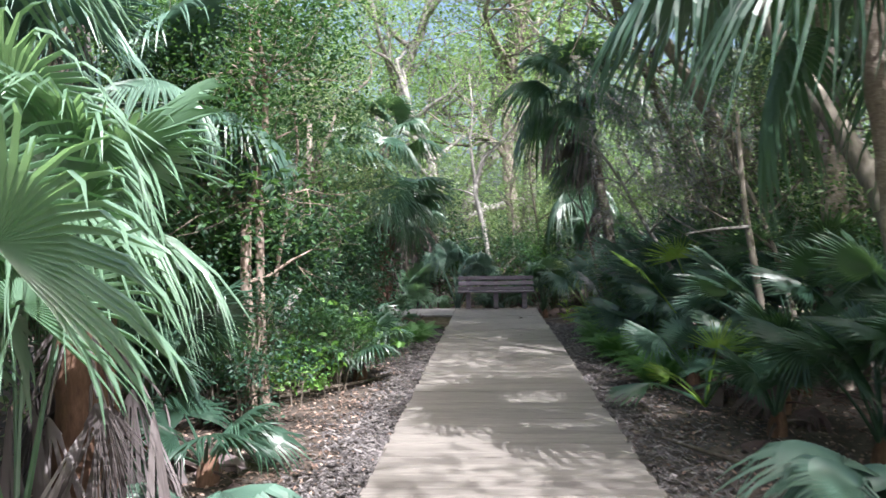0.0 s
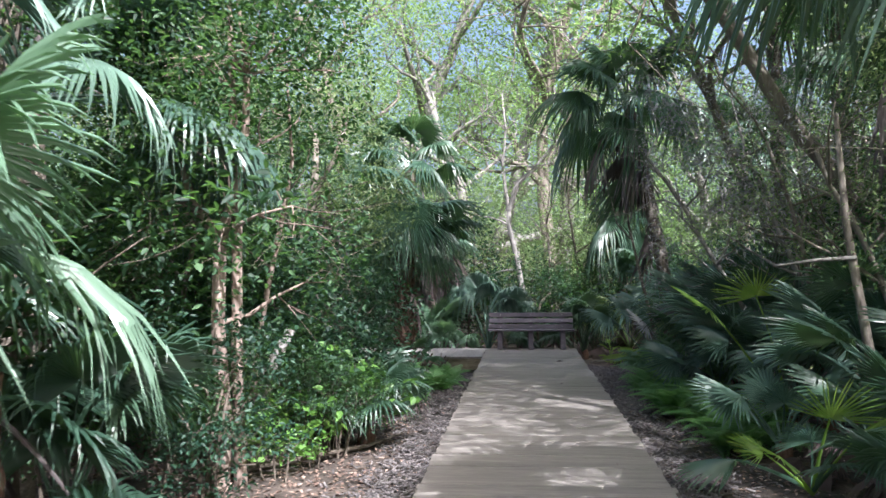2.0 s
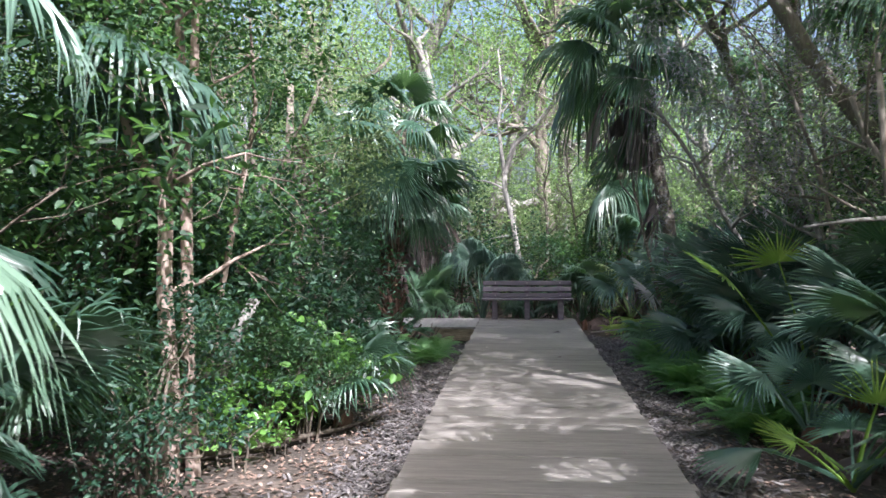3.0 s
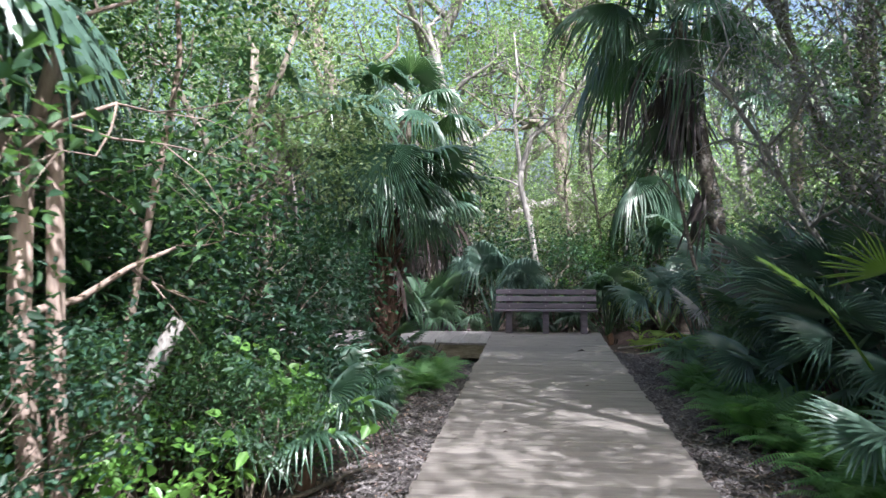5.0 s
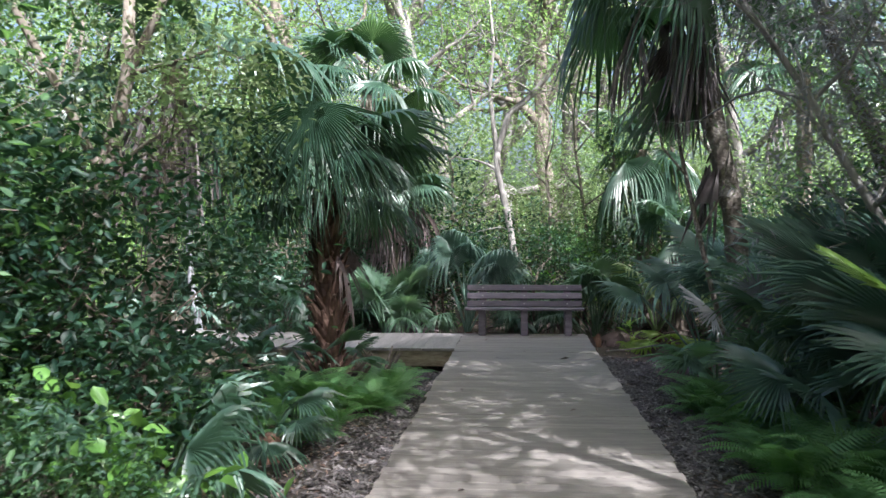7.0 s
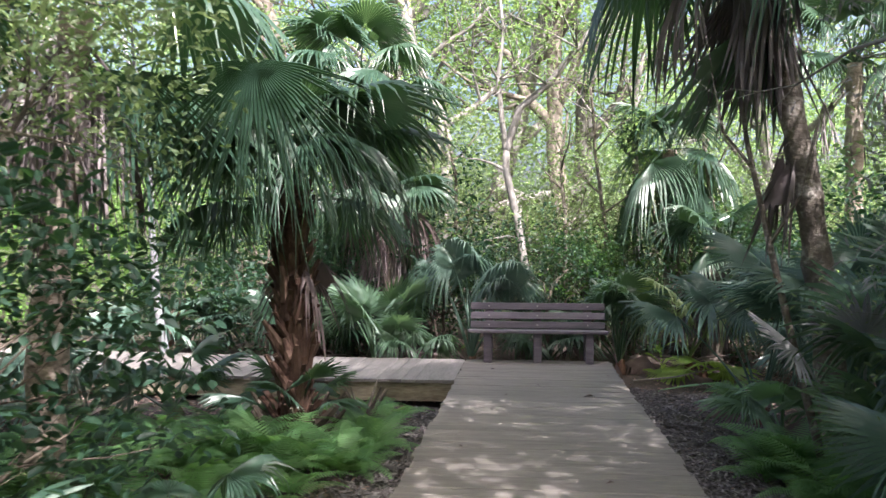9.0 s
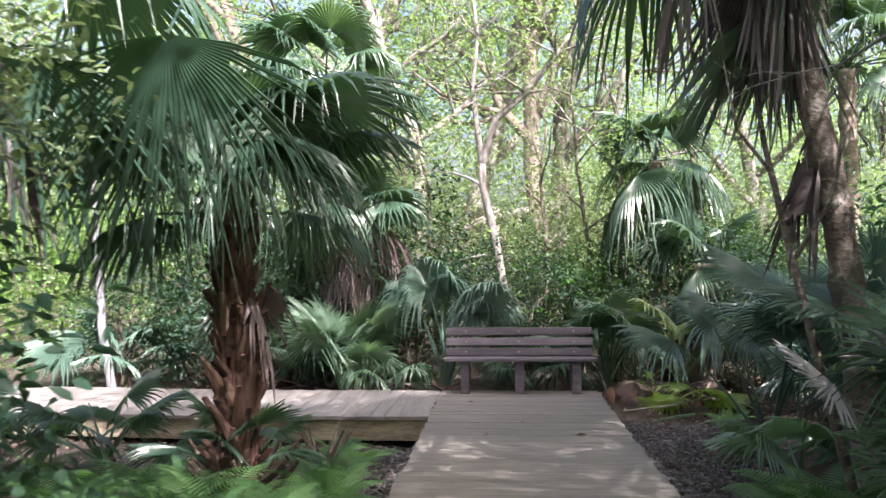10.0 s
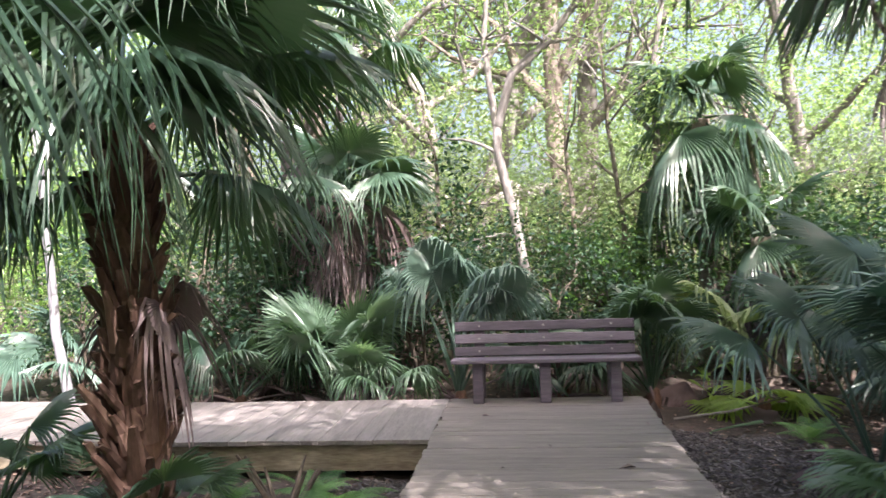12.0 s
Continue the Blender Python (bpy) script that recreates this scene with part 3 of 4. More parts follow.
add_fronds(palm, (-0.02, 0, 1.6), rp, 3, (-50, -25), 0.2, 0.4, 1.2, M_DEAD, (-20, 150), "dead_frond", "dry brown hanging frond", n=36, ragged=0.3)
add_fronds(palm, (0.0, 0, 0.2), rp, 9, (30, 75), 0.45, 0.36, 0.3, M_FROND, (0, 360), n=24, span=75)


def tall_palm(x, y, h, seed, label, lean=(0, 0), count=16, dead=8, L=1.0, R=0.95, r=0.13, mat=None, skirt=1.0, bark=None, az=(0, 360), low=(0, 45), split=0.48, droop=0.9):
    """A cabbage palm with bare trunk, a head of fan leaves and a skirt of dead ones."""
    rng = random.Random(seed)
    t = empty("cabbage_palm", at(x, y), label, "palm tree", "palms along the path")
    top = (lean[0] * h, lean[1] * h, h)
    trunk_part(t, [(0, 0, -0.1), (lean[0] * h * 0.35, lean[1] * h * 0.35, h * 0.45), top], [r * 1.2, r, r * 0.85], bark or M_PALMTRUNK, "trunk", 12, 0.12, seed)
    mt = mat or M_FROND
    add_fronds(t, top, rng, count // 2, low, L, R, droop, mt, az, n=42, fold=0.5, split=split)
    add_fronds(t, top, rng, count - count // 2, (50, 85), L * 0.9, R, droop * 0.55, mt, az if az[0] else (20, 380), n=42, fold=0.4, split=split)
    if dead:
        add_fronds(t, (top[0], top[1], h - 0.15), rng, dead, (-75, -25), L * 0.6, R * 0.85, 1.0 * skirt, M_GREY, (0, 360), "dead_frond", "brown withered hanging frond", n=26, ragged=0.35, span=36, fold=0.8, split=0.16)
    return t


lean_palm = tall_palm(2.28, 14.25, 4.3, 21, "leaning cabbage palm with mottled trunk and hanging leaves", (-0.165, -0.01), 18, 6, 0.75, 0.85, 0.1, low=(-30, 20), bark=M_MOTTLE, droop=1.1)
add_fronds(lean_palm, (-0.66, -0.04, 4.0), rp, 8, (-85, -60), 0.3, 0.95, 0.3, M_GREY, (0, 360), "dead_frond", "brown withered hanging frond", n=12, span=20, fold=0.3, ragged=0.2, scale=(0.8, 1.2))
add_fronds(lean_palm, (-0.58, -0.04, 3.6), rp, 4, (-85, -60), 0.25, 0.9, 0.3, M_FROND, (0, 360), n=14, span=26, fold=0.4, scale=(0.8, 1.2))
add_fronds(lean_palm, (-0.42, -0.03, 2.5), rp, 5, (-85, -60), 0.15, 0.7, 0.3, M_GREY, (0, 360), "dead_frond", "brown withered hanging frond", n=10, span=16, fold=0.3, ragged=0.3)
tall_palm(2.65, 5.2, 3.6, 22, "cabbage palm leaning over the boardwalk, its leaves hanging low", (-0.11, -0.02), 20, 0, 0.9, 1.0, 0.085, low=(-30, 30))
tall_palm(3.9, 9.4, 4.3, 23, "cabbage palm with a skirt of withered leaves", (-0.03, 0.02), 16, 6, 1.0, 0.95, 0.14)
tall_palm(-3.5, 3.4, 3.6, 24, "fan palm with pale arching leaves close by the boardwalk", (0.05, 0.0), 18, 0, 1.1, 1.05, 0.14, M_PALE_LIT)
thatch = tall_palm(-2.05, 19.95, 2.3, 25, "cabbage palm hung with brown dead leaves", (0, 0), 9, 10, 0.6, 0.8, 0.14)
add_fronds(thatch, (0, 0, 2.25), rp, 12, (-30, 15), 0.35, 0.7, 1.25, M_DEAD, (150, 390), "dead_frond", "dry brown hanging frond", n=24, span=50, fold=0.8, ragged=0.35, split=0.3)
tall_palm(-2.8, 21.2, 4.2, 26, "cabbage palm among the trees", (0.02, 0), 16, 8, 1.0, 0.95, 0.14)
tall_palm(2.35, 21.7, 3.2, 27, "cabbage palm with dark drooping leaves behind the bench", (-0.02, 0), 14, 5, 0.7, 0.95, 0.13, low=(-30, 20), droop=1.1)
tall_palm(-2.95, 12.7, 3.0, 32, "cabbage palm hung with pinkish dead leaves among the shrubs", (0.08, 0), 5, 16, 0.6, 0.8, 0.11, skirt=1.2)
# two tall palms added to cast shade, their heads above the view
tall_palm(4.0, 14.9, 6.4, 78, "tall cabbage palm added among the trees for shade", (-0.02, 0), 16, 4, 1.0, 1.0, 0.11, bark=M_MOTTLE)
tall_palm(4.5, 13.6, 8.0, 79, "tall cabbage palm added among the trees for shade", (-0.03, 0), 18, 4, 1.1, 1.05, 0.12, bark=M_MOTTLE)
tall_palm(-4.6, 8.4, 4.6, 28, "cabbage palm among the trees", (0.03, 0), 16, 8, 1.0, 0.95, 0.14)
tall_palm(5.0, 12.4, 4.4, 29, "cabbage palm among the trees", (-0.03, 0), 16, 6, 1.0, 0.95, 0.14)
tall_palm(-3.6, 7.2, 2.9, 30, "fan palm with pale leaves over the shrubs", (0.04, 0), 14, 0, 1.0, 0.95, 0.14, M_BLUE)
tall_palm(5.2, 21.8, 4.6, 31, "cabbage palm among the trees", (0, 0), 16, 6, 1.0, 0.95, 0.14)

# fan palms by the start of the path
start_palm = tall_palm(-2.25, 4.3, 1.5, 41, "short fan palm with pale sunlit drooping leaves and brown dead ones", (0.02, 0), 17, 12, 1.0, 0.95, 0.12, M_PALE_LIT, az=(90, 300), low=(30, 60), bark=M_FIBRE, split=0.36, droop=1.1)
tall_palm(-2.75, 5.6, 1.2, 42, "short fan palm with broad green leaves", (0.02, 0), 14, 7, 0.95, 0.85, 0.12, M_FROND, az=(100, 280), low=(30, 60), bark=M_FIBRE, split=0.36, droop=1.1)
for az, el, sc in ((15, 75, 0.9), (-35, 65, 0.8)):
    shared("frond", frond_mesh(M_PALE_LIT, el, 0.85, 0.9, 0.45, 2, 44, fold=0.3, sag=15, split=0.4), start_palm, Matrix.Translation((0.03, 0, 1.5)) @ pose(0, 0, 0, 0, 0, az) @ Matrix.Scale(sc, 4))
palmetto(-2.05, 3.0, 40, 7, (65, 88), 1.45, 0.85, 0.4, M_PALE_LIT, "fan palm with broad pale green leaves", 44, az=(60, 300), group="fan palms by the path", sag=12, split=0.38)
palmetto(-2.8, 6.5, 43, 11, (60, 85), 1.0, 0.75, 0.5, M_FROND, "fan palm with blue-green drooping leaves and brown dead ones", 42, dead=4, group="fan palms by the path", scale=(0.8, 1.0), sag=15)
palmetto(-2.35, 3.9, 38, 6, (70, 88), 1.75, 0.85, 0.5, M_PALE_LIT, "tall slender fan palm leaves rising over the path", 44, az=(40, 320), group="fan palms by the path", sag=10, split=0.38)
palmetto(-2.0, 5.6, 44, 7, (30, 75), 0.4, 0.5, 0.5, M_FROND, "low palmetto with split green leaves", 34, dead=3)
palmetto(-1.75, 4.3, 39, 8, (10, 45), 0.35, 0.6, 0.9, M_BLUE, "low palmetto with drooping split leaves", 36, dead=0, az=(120, 400))
palmetto(2.15, 4.3, 45, 9, (30, 60), 0.5, 0.7, 0.9, M_BLUE, "low palmetto with blue-green drooping leaves", 40, dead=2)
# right of the boardwalk
glow = palmetto(2.0, 7.85, 46, 5, (35, 70), 0.5, 0.45, 0.2, M_FROND, "palmetto with glowing yellow-green young leaves", 26, span=95, stub=False)
for az, el, sc in ((-140, 45, 0.8), (-75, 75, 1.0), (-30, 60, 0.85), (170, 45, 0.7)):
    shared("young_frond", frond_mesh(M_YOUNG_GLOW, el, 0.6, 0.42, 0.08, 1 + el % 3, 20, span=85, fold=0.1, sag=10, split=0.25), glow, Matrix.Translation((0, 0, 0.1)) @ pose(0, 0, 0, 0, 0, az) @ Matrix.Scale(sc, 4), "bright yellow-green young frond")
palmetto(2.75, 8.0, 80, 10, (55, 85), 0.75, 0.5, 0.15, M_FROND, "palmetto with dark green leaves", 34, dead=2)
palmetto(2.4, 7.1, 81, 8, (50, 80), 0.5, 0.4, 0.2, M_FROND, "low palmetto with dark green leaves", 30, dead=2)
# dark green palmetto in a lighter leaf colour, which stands in for highlights
palmetto(2.2, 9.2, 82, 8, (50, 85), 0.55, 0.42, 0.15, M_BLUE, "low palmetto with dark green leaves", 30)
one_glow = palmetto(2.75, 10.8, 47, 8, (45, 80), 1.2, 0.65, 0.25, M_BLUE, "palmetto with one glowing yellow-green leaf", 34, az=(-100, 150))
for az, el in ((-125, 70), (-165, 60)):
    shared("young_frond", frond_mesh(M_YOUNG_GLOW, el, 1.5, 0.5, 0.1, 2, 26, span=95, fold=0.1, sag=15, split=0.3), one_glow, Matrix.Translation((0, 0, 0.1)) @ pose(0, 0, 0, 0, 0, az), "bright yellow-green young frond")
palmetto(2.75, 12.2, 48, 9, (65, 88), 1.5, 0.75, 0.25, M_BLUE, "tall palmetto with stiff blue-green leaves", 40, az=(80, 330), scale=(0.8, 1.0))
# lighter leaf colour here too, in place of highlights on dark green fans
palmetto(3.0, 12.6, 49, 12, (35, 75), 1.2, 0.8, 0.25, M_BLUE, "palmetto with dark green leaves", 38, dead=3, scale=(0.7, 1.0))
palmetto(2.3, 13.3, 50, 9, (45, 80), 0.5, 0.55, 0.4, M_PALE_LIT, "low palmetto with light green leaves", 34)
palmetto(3.4, 15.9, 51, 11, (30, 80), 0.8, 0.75, 0.5, M_BLUE, "palmetto with blue-green fans", 38)
palmetto(2.15, 15.3, 52, 9, (30, 65), 0.5, 0.5, 0.4, M_PALE_LIT, "low palmetto with light green leaves", 32)
palmetto(4.0, 18.6, 53, 11, (20, 80), 0.9, 0.8, 0.5, M_BLUE, "palmetto with blue-green fans", 38)
palmetto(3.6, 6.0, 54, 10, (55, 85), 1.1, 0.65, 0.25, M_FROND, "palmetto with dark green leaves", 36, dead=3)
palmetto(3.4, 3.6, 55, 9, (40, 75), 0.9, 0.75, 0.6, M_FROND, "palmetto with dark green leaves", 36, dead=2)
palmetto(2.35, 12.2, 56, 9, (45, 80), 0.7, 0.55, 0.2, M_BLUE, "low palmetto with blue-green leaves beside the mulch", 38, dead=1)
palmetto(2.1, 13.55, 84, 2, (68, 82), 1.0, 0.42, 0.15, M_ASH, "withered palmetto with pale ash-grey leaves", 30, az=(150, 260), stub=False)
palmetto(2.3, 16.55, 85, 6, (60, 82), 1.3, 0.72, 0.5, M_BLUE, "tall palmetto with pale blue-green fans by a palm trunk", 40, az=(60, 300), scale=(0.85, 1.05))
# next three: leaf colour lightened to make up for light that doesn't reach them
palmetto(3.05, 12.5, 71, 9, (65, 88), 1.2, 0.7, 0.45, M_PALE_LIT, "tall palmetto with stiff blue-green leaves", 40, scale=(0.75, 1.0))
palmetto(3.1, 10.6, 72, 5, (60, 85), 0.9, 0.6, 0.5, M_BLUE, "palmetto with dark green leaves", 36, dead=2, scale=(0.75, 1.0))
palmetto(3.2, 9.9, 73, 9, (55, 85), 1.2, 0.7, 0.2, M_BLUE, "tall palmetto with dark green leaves", 38, scale=(0.8, 1.0))
palmetto(2.9, 6.3, 74, 9, (60, 85), 0.9, 0.6, 0.2, M_FROND, "palmetto with dark green leaves", 36, scale=(0.75, 1.0))
palmetto(2.6, 13.0, 75, 8, (65, 88), 1.25, 0.75, 0.3, M_FROND, "tall palmetto with dark hanging leaves by a palm trunk", 38, scale=(0.8, 1.0))
palmetto(2.9, 14.7, 76, 8, (60, 88), 1.1, 0.6, 0.5, M_BLUE, "tall palmetto with blue-green leaves by a palm trunk", 38, scale=(0.8, 1.0))
big_fan = palmetto(2.85, 11.8, 86, 5, (60, 85), 1.3, 0.7, 0.2, M_FROND, "tall palmetto with broad blue-green fans", 38, az=(-60, 120))
for az, el, ln, sc in ((195, 65, 1.45, 1.0), (235, 60, 1.3, 0.95), (165, 72, 1.6, 0.9), (265, 68, 1.1, 0.8)):
    shared("frond", frond_mesh(M_BLUE, el, ln, 0.85, 0.12, 1 + el % 3, 44, span=112, fold=0.15, sag=14, split=0.35), big_fan, Matrix.Translation((0, 0, 0.1)) @ pose(0, 0, 0, 8, 0, az) @ Matrix.Scale(sc, 4))
palmetto(3.3, 8.9, 87, 10, (55, 85), 1.25, 0.6, 0.15, M_FROND, "tall palmetto with stiff dark green leaves", 34, dead=3)
palmetto(3.7, 7.2, 88, 10, (55, 85), 1.3, 0.6, 0.15, M_FROND, "tall palmetto with stiff dark green leaves", 34, dead=3)
palmetto(3.5, 10.2, 89, 10, (60, 88), 1.6, 0.65, 0.2, M_FROND, "tall palmetto with stiff dark green leaves", 34, dead=2)
palmetto(3.3, 14.0, 90, 10, (60, 88), 1.6, 0.65, 0.25, M_BLUE, "tall palmetto with blue-green fans", 36, dead=3)
palmetto(3.2, 17.0, 91, 11, (60, 88), 1.5, 0.75, 0.3, M_BLUE, "tall palmetto with blue-green fans", 38, dead=3)
# behind the bench and the side boardwalk
palmetto(-2.05, 18.98, 57, 14, (65, 88), 0.85, 0.6, 0.2, M_PALE_LIT, "palmetto with upright light green fans", 38)
palmetto(-1.5, 18.92, 58, 7, (55, 75), 0.5, 0.5, 1.0, M_PALE_LIT, "low palmetto with drooping pale blue-green leaves", 36, az=(180, 360), scale=(0.8, 1.0))
palmetto(-0.8, 19.45, 59, 12, (65, 88), 1.35, 0.7, 1.0, M_BLUE, "palmetto with long drooping leaves", 42, dead=9)
palmetto(0.3, 19.6, 60, 10, (40, 80), 0.6, 0.55, 0.7, M_FROND, "palmetto with thin green leaves behind the bench", 34, dead=5)
palmetto(1.25, 19.6, 61, 14, (55, 88), 0.95, 0.65, 0.5, M_FROND, "palmetto with narrow green leaves", 36)
tall_palm(2.75, 20.7, 1.7, 77, "short palm hung with a thatch of brown dead leaves", (0, 0), 8, 24, 0.6, 0.85, 0.14)
palmetto(2.3, 20.2, 62, 8, (30, 80), 1.0, 0.8, 0.7, M_OLIVE, "palmetto with olive drooping leaves", 36, dead=5)
palmetto(-3.15, 19.2, 63, 7, (35, 80), 0.8, 0.7, 0.7, M_FROND, "palmetto with dark green and many dead brown leaves", 38, dead=14)
palmetto(-3.3, 15.4, 64, 7, (40, 75), 0.55, 0.5, 0.4, M_FROND, "palmetto with dark green leaves", 34)
palmetto(-4.8, 15.4, 65, 9, (30, 75), 0.6, 0.7, 0.5, M_BLUE, "palmetto with blue-green fans", 36)
palmetto(-5.6, 20.4, 66, 9, (25, 75), 0.8, 0.8, 0.5, M_BLUE, "palmetto with blue-green fans", 36)
palmetto(-1.6, 9.75, 67, 10, (45, 75), 0.65, 0.5, 0.75, M_FROND, "low palmetto with drooping leaves", 34)
palmetto(-1.75, 12.0, 68, 6, (15, 60), 0.35, 0.4, 0.7, M_FROND, "low palmetto with drooping leaves", 32)
palmetto(2.3, 19.3, 69, 6, (15, 45), 0.3, 0.45, 0.3, M_YOUNG_GLOW, "low sunlit palmetto with yellow-green leaves", 28)

# leafy shrubs left of the boardwalk
bushA = tree("shrub", at(-3.3, 8.7), "dense green shrub with small glossy leaves", "shrub", 81, 5, 1.15, 0.022, 4, 0.5, 3, 3, (0.055, 0.027), 9, 0.09, M_LEAF, M_TWIG, "shrubs", fork=0.5, fine=True)
bushB = tree("shrub", at(-2.5, 9.9), "dark shrub with dense glossy leaves", "shrub", 82, 4, 1.4, 0.03, 4, 0.6, 3, 3, (0.075, 0.038), 9, 0.1, M_DARK, M_TWIG, "shrubs", fork=0.4, fine=True)
bushC = tree("sapling", at(-2.05, 8.25), "low sapling with bright sunlit green leaves", "sapling", 83, 3, 0.5, 0.012, 4, 0.26, 2, 3, (0.08, 0.05), 3, 0.06, M_LIME, M_TWIG, "saplings", fork=0.6, fine=True)
place(bushA, [(-2.1, 9.3, 0.75), (-2.6, 8.6, 0.85), (-2.65, 7.6, 0.7), (-2.7, 9.9, 0.95), (-3.4, 10.5, 1.5), (-3.2, 7.2, 0.8), (4.6, 9.0, 1.3), (-3.6, 6.9, 1.8), (4.9, 5.0, 1.8), (3.6, 15.0, 1.2), (1.1, 21.8, 1.4), (2.9, 21.8, 1.7)], 201)
# copies behind the bench and farther out are added as dark backing for shade
place(bushB, [(-1.95, 10.45, 0.9), (-2.3, 10.8, 1.0), (-2.95, 10.5, 1.15), (-3.5, 9.4, 1.2), (-2.3, 7.5, 0.7), (-4.9, 11.6, 1.4), (-5.2, 9.6, 1.4), (-5.6, 13.6, 1.4), (-1.6, 21.3, 1.4), (-0.3, 21.6, 1.0), (-5.6, 20.4, 0.9), (-3.0, 19.9, 1.0), (-1.2, 20.4, 0.9), (0.3, 20.7, 0.9), (-3.9, 20.2, 1.2), (-2.4, 20.6, 1.3), (3.6, 20.6, 1.0), (1.5, 20.9, 0.7), (3.5, 19.8, 1.1), (4.4, 18.4, 1.3), (-2.7, 20.4, 1.1), (5.2, 9.0, 1.4), (4.6, 11.2, 1.4), (-2.4, 21.2, 1.2), (-3.9, 21.0, 1.4), (4.4, 15.8, 1.4)], 202)
place(bushA, [(-1.75, 9.15, 0.6), (4.6, 11.0, 1.5)], 208)
place(bushC, [(-1.8, 9.5, 1.4), (-2.0, 9.7, 1.3), (-2.4, 9.3, 1.2), (-2.3, 9.9, 1.35), (-2.7, 9.0, 1.3), (-1.85, 8.7, 0.6), (1.8, 21.6, 2.0), (0.9, 22.0, 2.4)], 203)

# understory trees, with bare stems that fork low
def forked_tree(at_, label, stems, bark, leafmat, leaf, per_tip, spread, seed, last=3, kids=3, length=0.8):
    """A small tree of given stems (name, points, radii), which bear twigs past the third point."""
    rng, nr = random.Random(seed), np.random.default_rng(seed)
    t = empty("forked_tree", at_, label, "tree", "small trees")
    tips = []
    for name, pts, radii in stems:
        V, F = [], []
        tube(V, F, pts, radii, 10)
        for p, r in zip(pts[2:], radii[2:]):
            for k in range(kids if name == "limb" else 1):
                a = rng.uniform(0, 6.28)
                grow(rng, V, F, tips, Vector(p), Vector((math.cos(a), math.sin(a), rng.uniform(0.0, 0.9))).normalized(), length * rng.uniform(0.6, 1.2), r * 0.45, 1, last, 0.2, 0.03, 3, 5)
        mesh_obj(name, V, F, bark, t, smooth=True)
    P = np.repeat(np.array([tuple(q) for q in tips]), per_tip, axis=0)
    P = P + nr.normal(size=P.shape) * spread
    P = P[~((np.abs(P[:, 0] + at_[0] - 0.1) < 1.35) & (P[:, 2] + at_[2] < 3.7))]
    v, f = leaves(P, leaf[0], leaf[1], nr, 0.5, 0.2, fine=True)
    shared("crown", np_mesh("crown", v, f, leafmat), t, Matrix())
    return t


forked_tree(at(-2.42, 8.05), "small tree with a pale pinkish forked trunk", (
    ("trunk", [(0, 0, -0.1), (0.03, 0, 0.6), (-0.02, 0, 1.3), (0, 0, 2.0)], [0.075, 0.062, 0.056, 0.05]),
    ("limb", [(0, 0, 1.98), (-0.22, 0, 2.25), (-0.4, 0.05, 2.8), (-0.5, 0.1, 3.5)], [0.042, 0.036, 0.03, 0.02]),
    ("limb", [(0, 0, 1.98), (0.1, 0, 2.3), (0.2, 0, 2.65), (0.2, 0.05, 3.3), (0.1, 0.1, 4.0)], [0.042, 0.038, 0.034, 0.026, 0.015]),
    ("limb", [(0.13, 0.12, -0.1), (0.1, 0.1, 1.0), (0.11, 0.08, 2.2), (0.05, 0.12, 3.2), (0.0, 0.2, 4.0)], [0.055, 0.046, 0.04, 0.03, 0.018])),
    M_PINKBARK, M_LEAF, (0.06, 0.028), 26, 0.17, 91, kids=5)
forked_tree(at(-2.55, 9.1), "thin leaning sapling with a bare pinkish stem", (
    ("trunk", [(0, 0, -0.1), (0.08, 0, 1.0), (0.22, 0, 1.7), (0.36, 0, 2.35)], [0.034, 0.03, 0.026, 0.02]),
    ("limb", [(0.36, 0, 2.33), (0.4, 0.05, 2.7), (0.36, 0.1, 3.1), (0.3, 0.2, 3.6)], [0.02, 0.017, 0.014, 0.008])),
    M_PINKBARK, M_LEAF, (0.055, 0.026), 6, 0.12, 92)
forked_tree(at(-3.05, 11.6), "small tree with a leaning brown trunk and olive leaves", (
    ("trunk", [(-0.1, 0, -0.1), (0.05, 0, 1.0), (0.3, 0, 2.0), (0.48, 0, 2.7), (0.5, 0, 3.4)], [0.08, 0.07, 0.06, 0.05, 0.035]),
    ("limb", [(0.1, 0, 1.3), (0.4, -0.1, 1.75), (0.75, -0.15, 2.1)], [0.035, 0.03, 0.02]),
    ("limb", [(0.3, 0, 2.0), (0.1, -0.2, 2.6), (-0.2, -0.3, 3.2), (-0.3, -0.3, 3.9)], [0.035, 0.03, 0.025, 0.015]),
    ("limb", [(0.48, 0, 2.7), (0.75, -0.1, 3.1), (0.9, 0, 3.6)], [0.035, 0.028, 0.018])),
    M_BARK, M_OLIVE, (0.055, 0.027), 22, 0.18, 93, kids=5, length=0.7)
tree("small_tree", at(-3.6, 9.6), "small tree with fine dark green leaves", "tree", 96, 3, 3.6, 0.035, 6, 1.0, 3, 3, (0.055, 0.026), 30, 0.2, M_LEAF, M_BARK, "small trees", (0.05, 0.0), 0.3, fine=True, splay=0.15)
olive_tree = tree("small_tree", at(-4.0, 11.6), "small tree with fine green leaves", "tree", 99, 3, 3.9, 0.035, 7, 1.0, 3, 3, (0.055, 0.026), 24, 0.2, M_LEAF, M_BARK, "small trees", (0.05, 0.0), 0.2, fine=True, splay=0.15)
place(olive_tree, [(-4.4, 9.0, 1.05), (-4.6, 13.8, 1.0), (4.4, 10.2, 1.0), (4.3, 12.6, 0.95)], 209)
